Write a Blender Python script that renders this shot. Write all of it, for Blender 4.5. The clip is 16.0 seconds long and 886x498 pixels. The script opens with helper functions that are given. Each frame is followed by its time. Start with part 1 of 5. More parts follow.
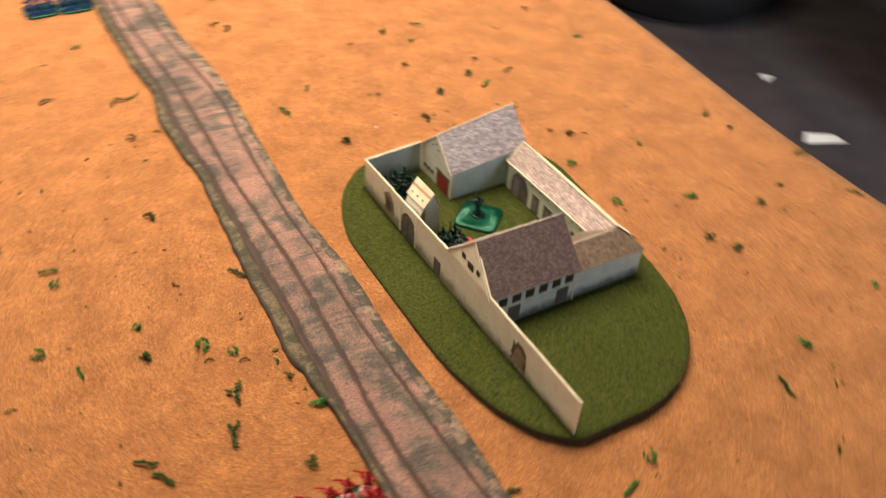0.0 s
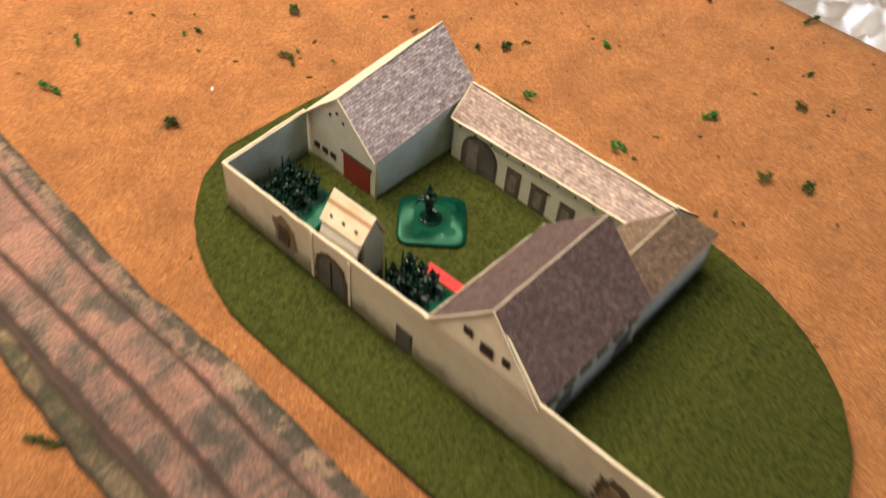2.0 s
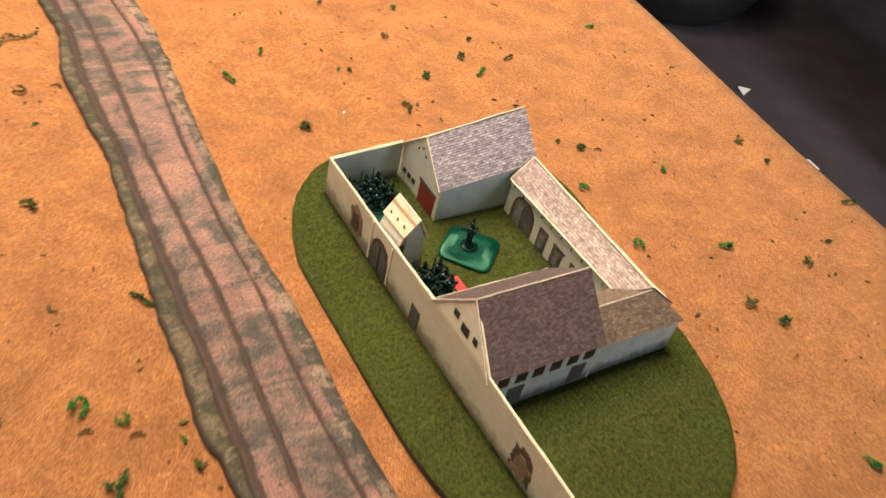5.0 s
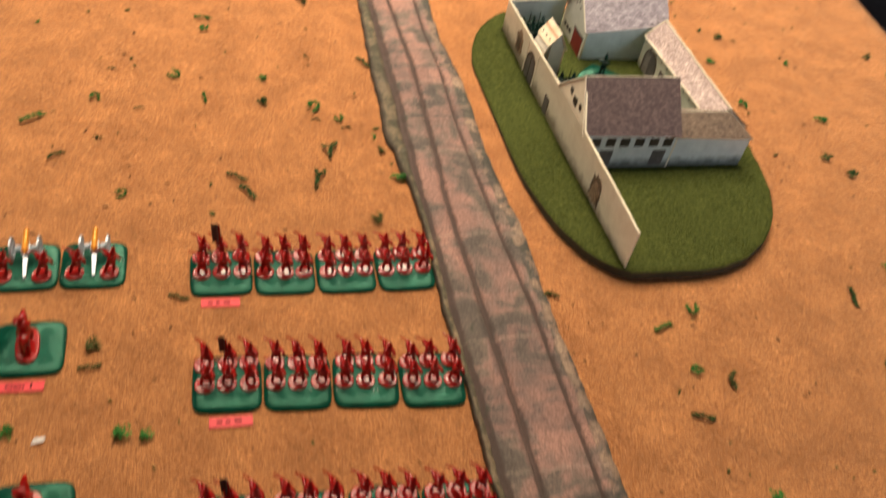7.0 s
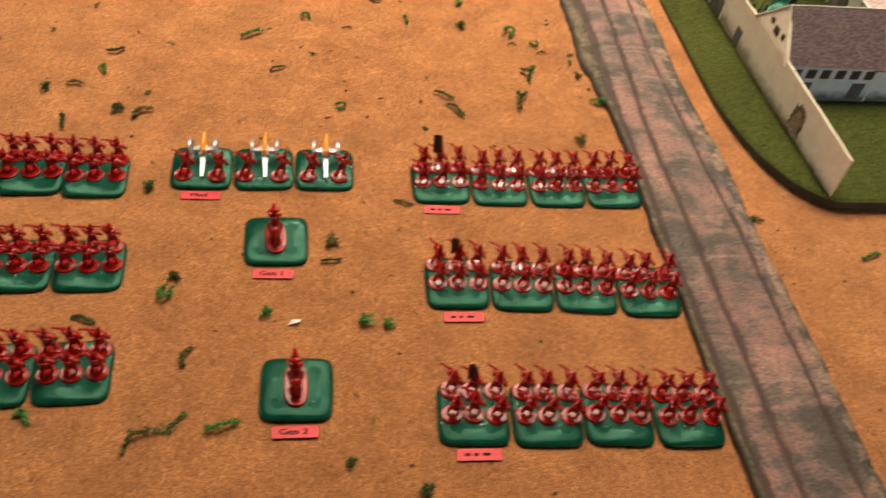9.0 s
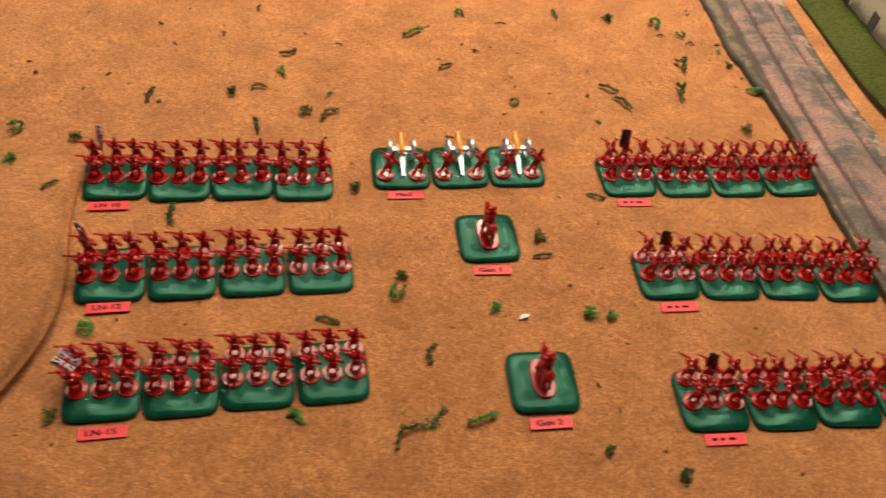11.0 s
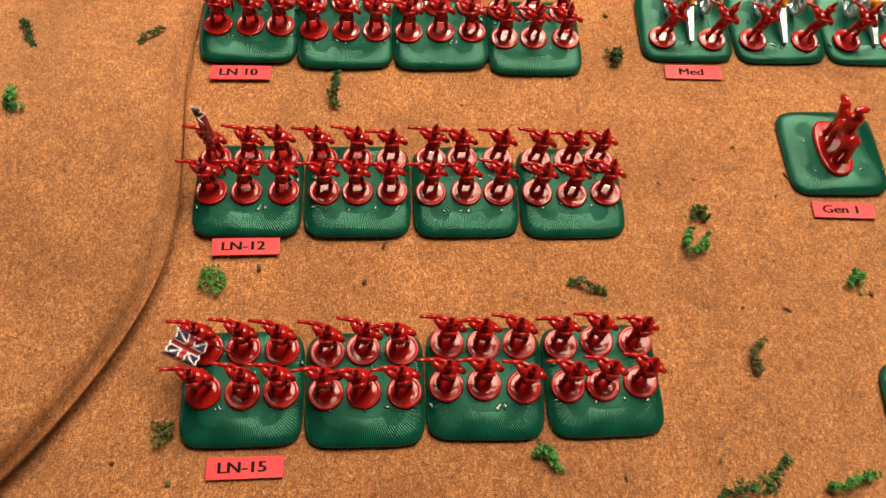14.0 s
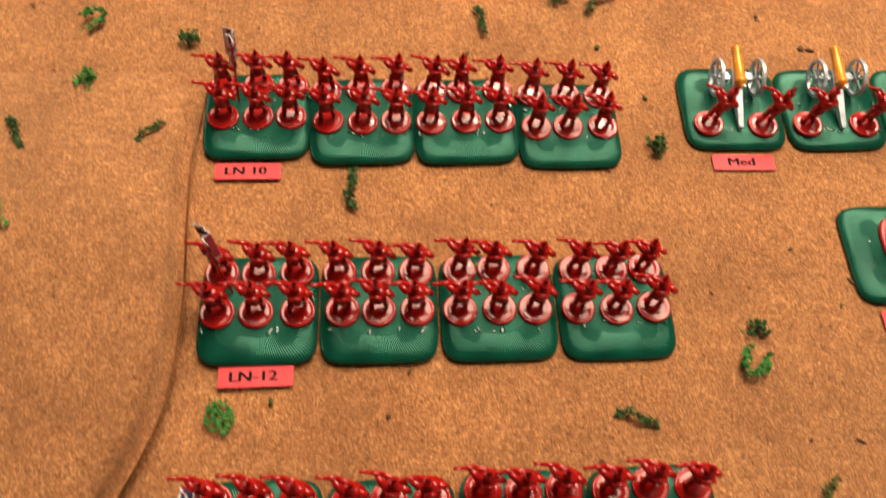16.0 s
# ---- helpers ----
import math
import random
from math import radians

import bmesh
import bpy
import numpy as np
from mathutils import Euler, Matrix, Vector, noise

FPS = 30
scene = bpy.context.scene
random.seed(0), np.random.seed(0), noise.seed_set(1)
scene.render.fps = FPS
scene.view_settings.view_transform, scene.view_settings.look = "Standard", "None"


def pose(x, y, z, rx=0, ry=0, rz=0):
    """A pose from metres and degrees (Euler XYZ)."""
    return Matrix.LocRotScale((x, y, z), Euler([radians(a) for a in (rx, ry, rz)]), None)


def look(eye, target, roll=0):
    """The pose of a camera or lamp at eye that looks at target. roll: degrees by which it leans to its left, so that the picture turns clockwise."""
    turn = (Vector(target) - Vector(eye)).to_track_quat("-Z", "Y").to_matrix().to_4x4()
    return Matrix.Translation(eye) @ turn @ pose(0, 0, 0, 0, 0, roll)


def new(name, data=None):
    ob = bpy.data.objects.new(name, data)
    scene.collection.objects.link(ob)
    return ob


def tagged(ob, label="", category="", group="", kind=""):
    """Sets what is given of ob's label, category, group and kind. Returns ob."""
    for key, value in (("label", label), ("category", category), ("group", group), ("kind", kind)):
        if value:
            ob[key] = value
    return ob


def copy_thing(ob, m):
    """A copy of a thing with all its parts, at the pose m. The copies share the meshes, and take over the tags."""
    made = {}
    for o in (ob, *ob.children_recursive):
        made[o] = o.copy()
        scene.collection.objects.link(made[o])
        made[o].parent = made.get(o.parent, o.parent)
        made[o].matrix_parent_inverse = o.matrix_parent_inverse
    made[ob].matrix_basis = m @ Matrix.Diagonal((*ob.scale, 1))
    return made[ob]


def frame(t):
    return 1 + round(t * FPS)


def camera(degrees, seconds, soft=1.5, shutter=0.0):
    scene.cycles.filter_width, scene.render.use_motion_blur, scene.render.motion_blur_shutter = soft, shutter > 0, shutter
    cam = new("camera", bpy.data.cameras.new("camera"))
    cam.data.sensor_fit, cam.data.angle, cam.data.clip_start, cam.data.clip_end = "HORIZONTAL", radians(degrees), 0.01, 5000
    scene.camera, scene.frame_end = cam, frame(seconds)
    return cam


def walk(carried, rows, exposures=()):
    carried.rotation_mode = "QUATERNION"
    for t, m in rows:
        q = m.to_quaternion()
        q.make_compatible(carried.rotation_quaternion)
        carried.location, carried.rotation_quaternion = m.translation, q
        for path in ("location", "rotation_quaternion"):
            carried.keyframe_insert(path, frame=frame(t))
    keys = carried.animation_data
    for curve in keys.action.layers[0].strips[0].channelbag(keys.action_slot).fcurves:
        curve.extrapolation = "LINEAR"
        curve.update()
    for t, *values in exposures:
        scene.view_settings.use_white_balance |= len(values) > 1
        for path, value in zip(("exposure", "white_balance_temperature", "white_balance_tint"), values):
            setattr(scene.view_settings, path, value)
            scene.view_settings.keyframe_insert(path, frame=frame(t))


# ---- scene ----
cam = camera(55.6, 16.0, 1.4, 0.85)
PATH = [
    (0, (0.04, -0.015, 0.519), (0.867, 1.267, -0.774), 4.6),
    (0.3, (-0.027, 0.013, 0.524), (0.972, 1.151, -0.786), 4.5),
    (0.5, (-0.034, 0.025, 0.517), (0.998, 1.104, -0.814), 3.7),
    (1, (0.003, 0.102, 0.478), (1.058, 1.079, -0.911), 5.2),
    (1.5, (0.094, 0.211, 0.418), (1.126, 1.12, -1.035), 4.7),
    (2, (0.152, 0.293, 0.372), (1.206, 1.132, -1.106), 6.1),
    (2.5, (0.178, 0.33, 0.363), (1.27, 1.138, -1.104), 7.8),
    (3, (0.159, 0.316, 0.37), (1.279, 1.166, -1.052), 11.7),
    (3.5, (0.13, 0.25, 0.377), (1.22, 1.226, -0.987), 15.6),
    (3.7, (0.124, 0.238, 0.383), (1.191, 1.247, -0.976), 16.0),
    (5.8, (0.037, 0.045, 0.444), (0.921, 1.275, -0.862), 16.3),
    (6, (0.016, 0.007, 0.444), (0.871, 1.258, -0.862), 17.0),
    (6.5, (0.014, -0.072, 0.459), (0.703, 1.251, -0.873), 15.4),
    (7, (0.043, -0.136, 0.45), (0.564, 1.204, -0.94), 12.7),
    (7.5, (0.053, -0.154, 0.436), (0.488, 1.165, -1.004), 11.1),
    (8, (0.025, -0.16, 0.433), (0.41, 1.146, -1.031), 10.7),
    (8.5, (-0.022, -0.163, 0.432), (0.335, 1.144, -1.038), 10.6),
    (9, (-0.055, -0.159, 0.429), (0.276, 1.144, -1.053), 10.2),
    (9.2, (-0.067, -0.157, 0.425), (0.255, 1.139, -1.064), 10.0),
    (11.3, (-0.228, -0.136, 0.432), (0.124, 1.115, -1.088), 9.7),
    (11.5, (-0.243, -0.116, 0.425), (0.098, 1.114, -1.115), 10.4),
    (12, (-0.272, -0.064, 0.397), (0.01, 1.114, -1.194), 9.8),
    (12.5, (-0.278, -0.016, 0.365), (-0.058, 1.102, -1.279), 7.7),
    (13, (-0.27, 0.007, 0.335), (-0.097, 1.036, -1.371), 7.4),
    (13.5, (-0.261, 0.02, 0.304), (-0.112, 0.995, -1.436), 7.1),
    (14, (-0.262, 0.027, 0.291), (-0.13, 0.957, -1.475), 6.9),
    (14.5, (-0.26, 0.038, 0.284), (-0.133, 0.959, -1.487), 6.8),
    (15, (-0.262, 0.052, 0.28), (-0.139, 0.976, -1.49), 6.4),
    (15.5, (-0.264, 0.066, 0.277), (-0.136, 0.994, -1.49), 6.5),
    (16, (-0.269, 0.08, 0.281), (-0.147, 1.025, -1.477), 5.7),
]
walk(cam, [(t, look(eye, target, roll)) for t, eye, target, roll in PATH], [(0, -0.27), (0.5, -0.26), (2.0, -0.42), (2.7, -0.47), (3.5, -0.34), (6, -0.18), (9, -0.12), (12, 0.08), (14, 0.34), (16, 0.32)])

# ---- light ----
world = bpy.data.worlds.new("room_air")
scene.world = world
world.use_nodes = True
world.node_tree.nodes["Background"].inputs[0].default_value = (0.62, 0.72, 0.85, 1)
world.node_tree.nodes["Background"].inputs[1].default_value = 0.015


def area_light(name, eye, target, sx, sy, watts, colour, spread=180):
    d = bpy.data.lights.new(name, "AREA")
    d.shape, d.size, d.size_y, d.energy, d.color = "RECTANGLE", sx, sy, watts, colour
    d.spread = radians(spread)
    ob = new(name, d)
    ob.matrix_basis = look(eye, target)
    return ob


FLOOR_Z, CEIL_Z = -0.72, 1.72
LAMPS = ((0.24, 0.94, 1.5, 0.96, 29.5), (0.36, 1.78, 0.8, 0.42, 29.0))
for lamp_x, lamp_y, lamp_w, lamp_d, watts in LAMPS:
    area_light("ceiling_lamp_light", (lamp_x, lamp_y, 1.62), (lamp_x, lamp_y, 0.0), lamp_w, lamp_d, watts, (1.0, 0.82, 0.61), 125)
# Added west fill with no known source; brightens the farm's west faces.
area_light("west_fill_light", (-2.3, 1.1, 0.46), (0.3, 0.7, 0.05), 1.6, 1.1, 4.0, (1.0, 0.95, 0.88))
area_light("far_window_light", (1.7, -2.45, 0.7), (2.4, 0.7, -0.6), 1.3, 1.1, 34.0, (0.86, 0.92, 1.0), 72)

# ---- materials ----


def nodes_of(name):
    m = bpy.data.materials.new(name)
    m.use_nodes = True
    nt = m.node_tree
    return m, nt, nt.nodes["Principled BSDF"]


def coords(nt, space="Object", scale=(1, 1, 1)):
    tc = nt.nodes.new("ShaderNodeTexCoord")
    mp = nt.nodes.new("ShaderNodeMapping")
    mp.inputs["Scale"].default_value = scale
    nt.links.new(tc.outputs[space], mp.inputs["Vector"])
    return mp.outputs["Vector"]


def noise_node(nt, vec, scale, detail=4.0, rough=0.6, dist=0.0):
    n = nt.nodes.new("ShaderNodeTexNoise")
    n.inputs["Scale"].default_value, n.inputs["Detail"].default_value = scale, detail
    n.inputs["Roughness"].default_value, n.inputs["Distortion"].default_value = rough, dist
    nt.links.new(vec, n.inputs["Vector"])
    return n.outputs["Fac"]


def ramp(nt, fac, stops):
    r = nt.nodes.new("ShaderNodeValToRGB")
    e = r.color_ramp.elements
    while len(e) < len(stops):
        e.new(0.5)
    for el, (p, c) in zip(e, stops):
        el.position, el.color = p, (*c, 1)
    nt.links.new(fac, r.inputs["Fac"])
    return r.outputs["Color"]


def mix(nt, fac, a, b, kind="MIX"):
    n = nt.nodes.new("ShaderNodeMix")
    n.data_type, n.blend_type = "RGBA", kind
    for sock, v in ((n.inputs["Factor"], fac), (n.inputs["A"], a), (n.inputs["B"], b)):
        if isinstance(v, bpy.types.NodeSocket):
            nt.links.new(v, sock)
        elif isinstance(v, (int, float)):
            sock.default_value = v
        else:
            sock.default_value = (*v, 1)
    return n.outputs["Result"]


def maths(nt, op, a, b=0.0, c=0.0):
    n = nt.nodes.new("ShaderNodeMath")
    n.operation = op
    for sock, v in zip(n.inputs, (a, b, c)):
        if isinstance(v, bpy.types.NodeSocket):
            nt.links.new(v, sock)
        else:
            sock.default_value = v
    return n.outputs[0]


def bump(nt, bsdf, height, strength, distance):
    b = nt.nodes.new("ShaderNodeBump")
    b.inputs["Strength"].default_value, b.inputs["Distance"].default_value = strength, distance
    nt.links.new(height, b.inputs["Height"])
    nt.links.new(b.outputs["Normal"], bsdf.inputs["Normal"])


def plain(name, lo, hi, scale, rough=0.5, relief=0.0, metal=0.0, coarse=None, spec=0.5, space="Object", lo_at=0.36, hi_at=0.64):
    """A surface that varies between two colours at two scales, with fine relief."""
    m, nt, b = nodes_of(name)
    v = coords(nt, space)
    fine = noise_node(nt, v, scale, 5.0, 0.65)
    wide = noise_node(nt, v, coarse or scale / 9, 3.0, 0.55)
    f = maths(nt, "ADD", maths(nt, "MULTIPLY", fine, 0.55), maths(nt, "MULTIPLY", wide, 0.45))
    nt.links.new(ramp(nt, f, [(lo_at, lo), (hi_at, hi)]), b.inputs["Base Color"])
    nt.links.new(maths(nt, "ADD", maths(nt, "MULTIPLY", fine, 0.16), rough - 0.08), b.inputs["Roughness"])
    b.inputs["Metallic"].default_value = metal
    b.inputs["Specular IOR Level"].default_value = spec
    if relief:
        bump(nt, b, fine, 0.6, relief)
    return m


def felt_material():
    m, nt, b = nodes_of("brown_felt")
    v = coords(nt, "Object")
    warp = noise_node(nt, coords(nt, "Object", (1, 0.7, 1)), 470, 4.0, 0.72, 1.8)
    fibre = noise_node(nt, coords(nt, "Object", (1, 0.30, 1)), 780, 5.0, 0.72, 3.2)
    fibre2 = noise_node(nt, coords(nt, "Object", (0.34, 1, 1)), 740, 4.0, 0.72, 3.0)
    wide = noise_node(nt, v, 26, 5.0, 0.65)
    f = maths(nt, "ADD", maths(nt, "MULTIPLY", fibre, 0.38), maths(nt, "MULTIPLY", fibre2, 0.28))
    f = maths(nt, "ADD", f, maths(nt, "MULTIPLY", warp, 0.34))
    col = ramp(nt, f, [(0.418, (0.15, 0.040, 0.012)), (0.475, (0.41, 0.140, 0.040)), (0.525, (0.58, 0.230, 0.073)), (0.576, (0.94, 0.465, 0.185))])
    tone = ramp(nt, wide, [(0.36, (0.72, 0.66, 0.60)), (0.64, (1.08, 1.08, 1.08))])
    col = mix(nt, 1.0, col, tone, "MULTIPLY")
    speck = ramp(nt, noise_node(nt, v, 130, 2.0, 0.4), [(0.70, (0, 0, 0)), (0.78, (1, 1, 1))])
    col = mix(nt, maths(nt, "MULTIPLY", speck, 0.4), col, (0.15, 0.05, 0.015))
    nt.links.new(col, b.inputs["Base Color"])
    b.inputs["Roughness"].default_value = 0.95
    b.inputs["Specular IOR Level"].default_value = 0.12
    b.inputs["Sheen Weight"].default_value = 0.4
    b.inputs["Sheen Roughness"].default_value = 0.6
    b.inputs["Sheen Tint"].default_value = (1.0, 0.72, 0.45, 1)
    bump(nt, b, f, 1.0, 0.0026)
    return m


RUT_A, RUT_B = 0.305, 0.755


def road_material():
    m, nt, b = nodes_of("painted_road")
    v = coords(nt, "Object")
    big = noise_node(nt, coords(nt, "Object", (1, 0.7, 1)), 26, 4.0, 0.6, 0.8)
    mid = noise_node(nt, v, 75, 4.0, 0.65, 0.5)
    grit = noise_node(nt, v, 620, 4.0, 0.7)
    tex = nt.nodes.new("ShaderNodeTexCoord")
    uv = nt.nodes.new("ShaderNodeSeparateXYZ")
    nt.links.new(tex.outputs["UV"], uv.inputs[0])
    across = uv.outputs[0]
    cross = noise_node(nt, coords(nt, "Object", (0.3, 1, 1)), 40, 5.0, 0.7, 0.9)
    patch_f = maths(nt, "ADD", maths(nt, "MULTIPLY", big, 0.5), maths(nt, "MULTIPLY", cross, 0.5))
    col = ramp(nt, patch_f, [(0.43, (0.125, 0.105, 0.088)), (0.475, (0.20, 0.155, 0.128)), (0.50, (0.28, 0.185, 0.158)), (0.57, (0.43, 0.245, 0.195))])
    edge = maths(nt, "ABSOLUTE", maths(nt, "SUBTRACT", across, 0.5))
    verge = maths(nt, "ADD", maths(nt, "MULTIPLY", edge, 1.7), maths(nt, "MULTIPLY", big, 0.9))
    gmask = ramp(nt, verge, [(1.01, (0, 0, 0)), (1.03, (1, 1, 1))])
    gmask2 = ramp(nt, maths(nt, "ADD", maths(nt, "MULTIPLY", edge, 1.2), maths(nt, "MULTIPLY", mid, 0.95)), [(0.97, (0, 0, 0)), (0.985, (1, 1, 1))])
    gcol = ramp(nt, mid, [(0.42, (0.028, 0.055, 0.028)), (0.52, (0.075, 0.085, 0.045)), (0.60, (0.24, 0.17, 0.10))])
    col = mix(nt, gmask, col, gcol)
    col = mix(nt, maths(nt, "MULTIPLY", gmask2, 0.7), col, (0.05, 0.065, 0.04))
    left_bank = ramp(nt, across, [(0.115, (1, 1, 1)), (0.125, (0, 0, 0))])
    col = mix(nt, left_bank, col, ramp(nt, mid, [(0.42, (0.075, 0.075, 0.040)), (0.52, (0.15, 0.125, 0.070)), (0.6, (0.26, 0.20, 0.12))]))
    right_bank = ramp(nt, maths(nt, "ADD", across, maths(nt, "MULTIPLY", mid, 0.10)), [(0.90, (0, 0, 0)), (0.915, (1, 1, 1))])
    kerb = ramp(nt, maths(nt, "ADD", maths(nt, "MULTIPLY", mid, 0.7), maths(nt, "MULTIPLY", cross, 0.3)), [(0.46, (0.07, 0.075, 0.055)), (0.50, (0.16, 0.13, 0.12)), (0.515, (0.30, 0.21, 0.15)), (0.58, (0.42, 0.31, 0.22))])
    col = mix(nt, maths(nt, "MULTIPLY", right_bank, 0.85), col, kerb)
    joint = nt.nodes.new("ShaderNodeTexBrick")
    for key, val in (("Scale", 1.0), ("Brick Width", 0.62), ("Row Height", 0.046), ("Mortar Size", 0.0), ("Bias", 0.0)):
        joint.inputs[key].default_value = val
    joint.inputs["Color1"].default_value, joint.inputs["Color2"].default_value = (0.54, 0.54, 0.57, 1), (1.02, 0.98, 0.95, 1)
    shift = nt.nodes.new("ShaderNodeVectorMath")
    shift.operation = "ADD"
    wav = nt.nodes.new("ShaderNodeCombineXYZ")
    nt.links.new(maths(nt, "MULTIPLY", mid, 0.12), wav.inputs[0])
    nt.links.new(maths(nt, "MULTIPLY", mid, 0.022), wav.inputs[1])
    nt.links.new(tex.outputs["UV"], shift.inputs[0])
    nt.links.new(wav.outputs[0], shift.inputs[1])
    nt.links.new(shift.outputs[0], joint.inputs["Vector"])
    col = mix(nt, 0.75, col, joint.outputs["Color"], "MULTIPLY")
    along = maths(nt, "FRACT", maths(nt, "DIVIDE", maths(nt, "ADD", uv.outputs[1], maths(nt, "MULTIPLY", mid, 0.008)), 0.1035))
    seam = ramp(nt, along, [(0.0, (1, 1, 1)), (0.016, (1, 1, 1)), (0.030, (0, 0, 0))])
    col = mix(nt, maths(nt, "MULTIPLY", seam, 0.2), col, (0.50, 0.40, 0.32))
    verge2 = maths(nt, "ADD", maths(nt, "MULTIPLY", edge, 2.0), maths(nt, "MULTIPLY", cross, 0.7))
    col = mix(nt, maths(nt, "MULTIPLY", ramp(nt, verge2, [(1.02, (0, 0, 0)), (1.12, (1, 1, 1))]), 0.6), col, ramp(nt, mid, [(0.40, (0.06, 0.075, 0.05)), (0.60, (0.19, 0.17, 0.13))]))
    grain = ramp(nt, grit, [(0.38, (0.5, 0.48, 0.48)), (0.62, (1.2, 1.18, 1.18))])
    col = mix(nt, 1.0, col, grain, "MULTIPLY")
    rut_a = maths(nt, "ABSOLUTE", maths(nt, "SUBTRACT", across, RUT_A))
    rut_b = maths(nt, "ABSOLUTE", maths(nt, "SUBTRACT", across, RUT_B))
    bank = maths(nt, "ADD", maths(nt, "ABSOLUTE", maths(nt, "SUBTRACT", across, 0.125)), -0.008)
    rut = maths(nt, "ADD", maths(nt, "MINIMUM", maths(nt, "MINIMUM", rut_a, rut_b), bank), maths(nt, "MULTIPLY", mid, 0.05))
    rmask = ramp(nt, rut, [(0.041, (1, 1, 1)), (0.053, (0, 0, 0))])
    col = mix(nt, maths(nt, "MULTIPLY", rmask, 0.88), col, (0.055, 0.032, 0.026))
    # Left edge: brown cut side and the shadow of its gap, painted together.
    cut = ramp(nt, maths(nt, "ADD", across, maths(nt, "MULTIPLY", mid, 0.02)), [(0.022, (1, 1, 1)), (0.040, (0, 0, 0))])
    col = mix(nt, maths(nt, "MULTIPLY", cut, 0.85), col, (0.045, 0.034, 0.024))
    nt.links.new(col, b.inputs["Base Color"])
    b.inputs["Roughness"].default_value = 0.62
    bump(nt, b, maths(nt, "ADD", grit, mid), 0.8, 0.0014)
    return m


def tile_print(name, lo, hi, w, h, grey):
    """Roof tiles as printed on card: courses of small rectangles in mixed tones."""
    m, nt, b = nodes_of(name)
    v = coords(nt, "UV")
    br = nt.nodes.new("ShaderNodeTexBrick")
    br.offset, br.offset_frequency = 0.5, 2
    for key, val in (("Scale", 1.0), ("Brick Width", w), ("Row Height", h), ("Mortar Size", h * 0.10), ("Mortar Smooth", 0.3), ("Bias", 0.0)):
        br.inputs[key].default_value = val
    br.inputs["Color1"].default_value, br.inputs["Color2"].default_value = (*lo, 1), (*hi, 1)
    br.inputs["Mortar"].default_value = (*grey, 1)
    nt.links.new(v, br.inputs["Vector"])
    blot = noise_node(nt, coords(nt, "UV", (0.6, 1.3, 1)), 420, 4.0, 0.7, 0.4)
    wide = noise_node(nt, v, 45, 3.0, 0.6)
    col = mix(nt, 1.0, br.outputs["Color"], ramp(nt, blot, [(0.38, (0.58, 0.55, 0.56)), (0.62, (1.24, 1.22, 1.21))]), "MULTIPLY")
    col = mix(nt, 1.0, col, ramp(nt, wide, [(0.35, (0.85, 0.85, 0.85)), (0.65, (1.06, 1.05, 1.04))]), "MULTIPLY")
    nt.links.new(col, b.inputs["Base Color"])
    b.inputs["Roughness"].default_value = 0.55
    return m


def plaster_print(name, lo, hi, grime_shade, grime_shade_h):
    """Printed lime-washed wall, its foot darkened by grime and painted shade."""
    m, nt, b = nodes_of(name)
    v = coords(nt, "UV")
    tex = nt.nodes.new("ShaderNodeSeparateXYZ")
    nt.links.new(v, tex.inputs[0])
    fine, wide = noise_node(nt, v, 700, 4.0, 0.6), noise_node(nt, v, 70, 4.0, 0.65)
    col = ramp(nt, maths(nt, "ADD", maths(nt, "MULTIPLY", fine, 0.4), maths(nt, "MULTIPLY", wide, 0.6)), [(0.36, lo), (0.62, hi)])
    lim = maths(nt, "ADD", tex.outputs[1], maths(nt, "MULTIPLY", wide, -grime_shade_h * 2.6))
    lim = maths(nt, "DIVIDE", maths(nt, "ADD", lim, grime_shade_h * 0.9), grime_shade_h)
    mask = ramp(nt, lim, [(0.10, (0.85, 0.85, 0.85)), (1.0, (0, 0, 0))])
    col = mix(nt, mask, col, grime_shade)
    nt.links.new(col, b.inputs["Base Color"])
    b.inputs["Roughness"].default_value = 0.6
    bump(nt, b, fine, 0.25, 0.0002)
    return m


FELT = felt_material()
ROAD = road_material()
GRASS = plain("static_grass", (0.029, 0.042, 0.010), (0.104, 0.122, 0.028), 1300, 0.9, 0.0026, 0, 420, 0.1, lo_at=0.41, hi_at=0.60)
BLADES = plain("grass_blades", (0.042, 0.055, 0.012), (0.138, 0.152, 0.038), 700, 0.85, 0.0, 0, 90, 0.15, lo_at=0.38, hi_at=0.62)
BOARD_EDGE = plain("dark_board_edge", (0.02, 0.022, 0.012), (0.05, 0.05, 0.03), 300, 0.8)
TRAY_GREEN = plain("green_plastic", (0.0016, 0.040, 0.025), (0.0035, 0.076, 0.046), 90, 0.42, 0.0004, 0, 25, 0.30)
TRAY_RIB = plain("green_ribbed_plastic", (0.0016, 0.036, 0.022), (0.0035, 0.066, 0.040), 90, 0.20, 0.0, 0, 25, 0.60)
for _m in (TRAY_GREEN, TRAY_RIB):
    _m.node_tree.nodes["Principled BSDF"].inputs["Specular Tint"].default_value = (0.35, 1.0, 0.72, 1)
_tn = TRAY_GREEN.node_tree
bump(_tn, _tn.nodes["Principled BSDF"], noise_node(_tn, coords(_tn), 240, 4.0, 0.6, 0.8), 0.4, 0.0005)
RED = plain("red_plastic", (0.27, 0.0048, 0.005), (0.44, 0.012, 0.008), 160, 0.12, 0.0002, spec=0.48)
DARK_GREEN = plain("dark_green_plastic", (0.001, 0.014, 0.011), (0.002, 0.030, 0.022), 160, 0.12, spec=0.5)
BLUE = plain("blue_plastic", (0.006, 0.02, 0.10), (0.012, 0.05, 0.2), 160, 0.28)
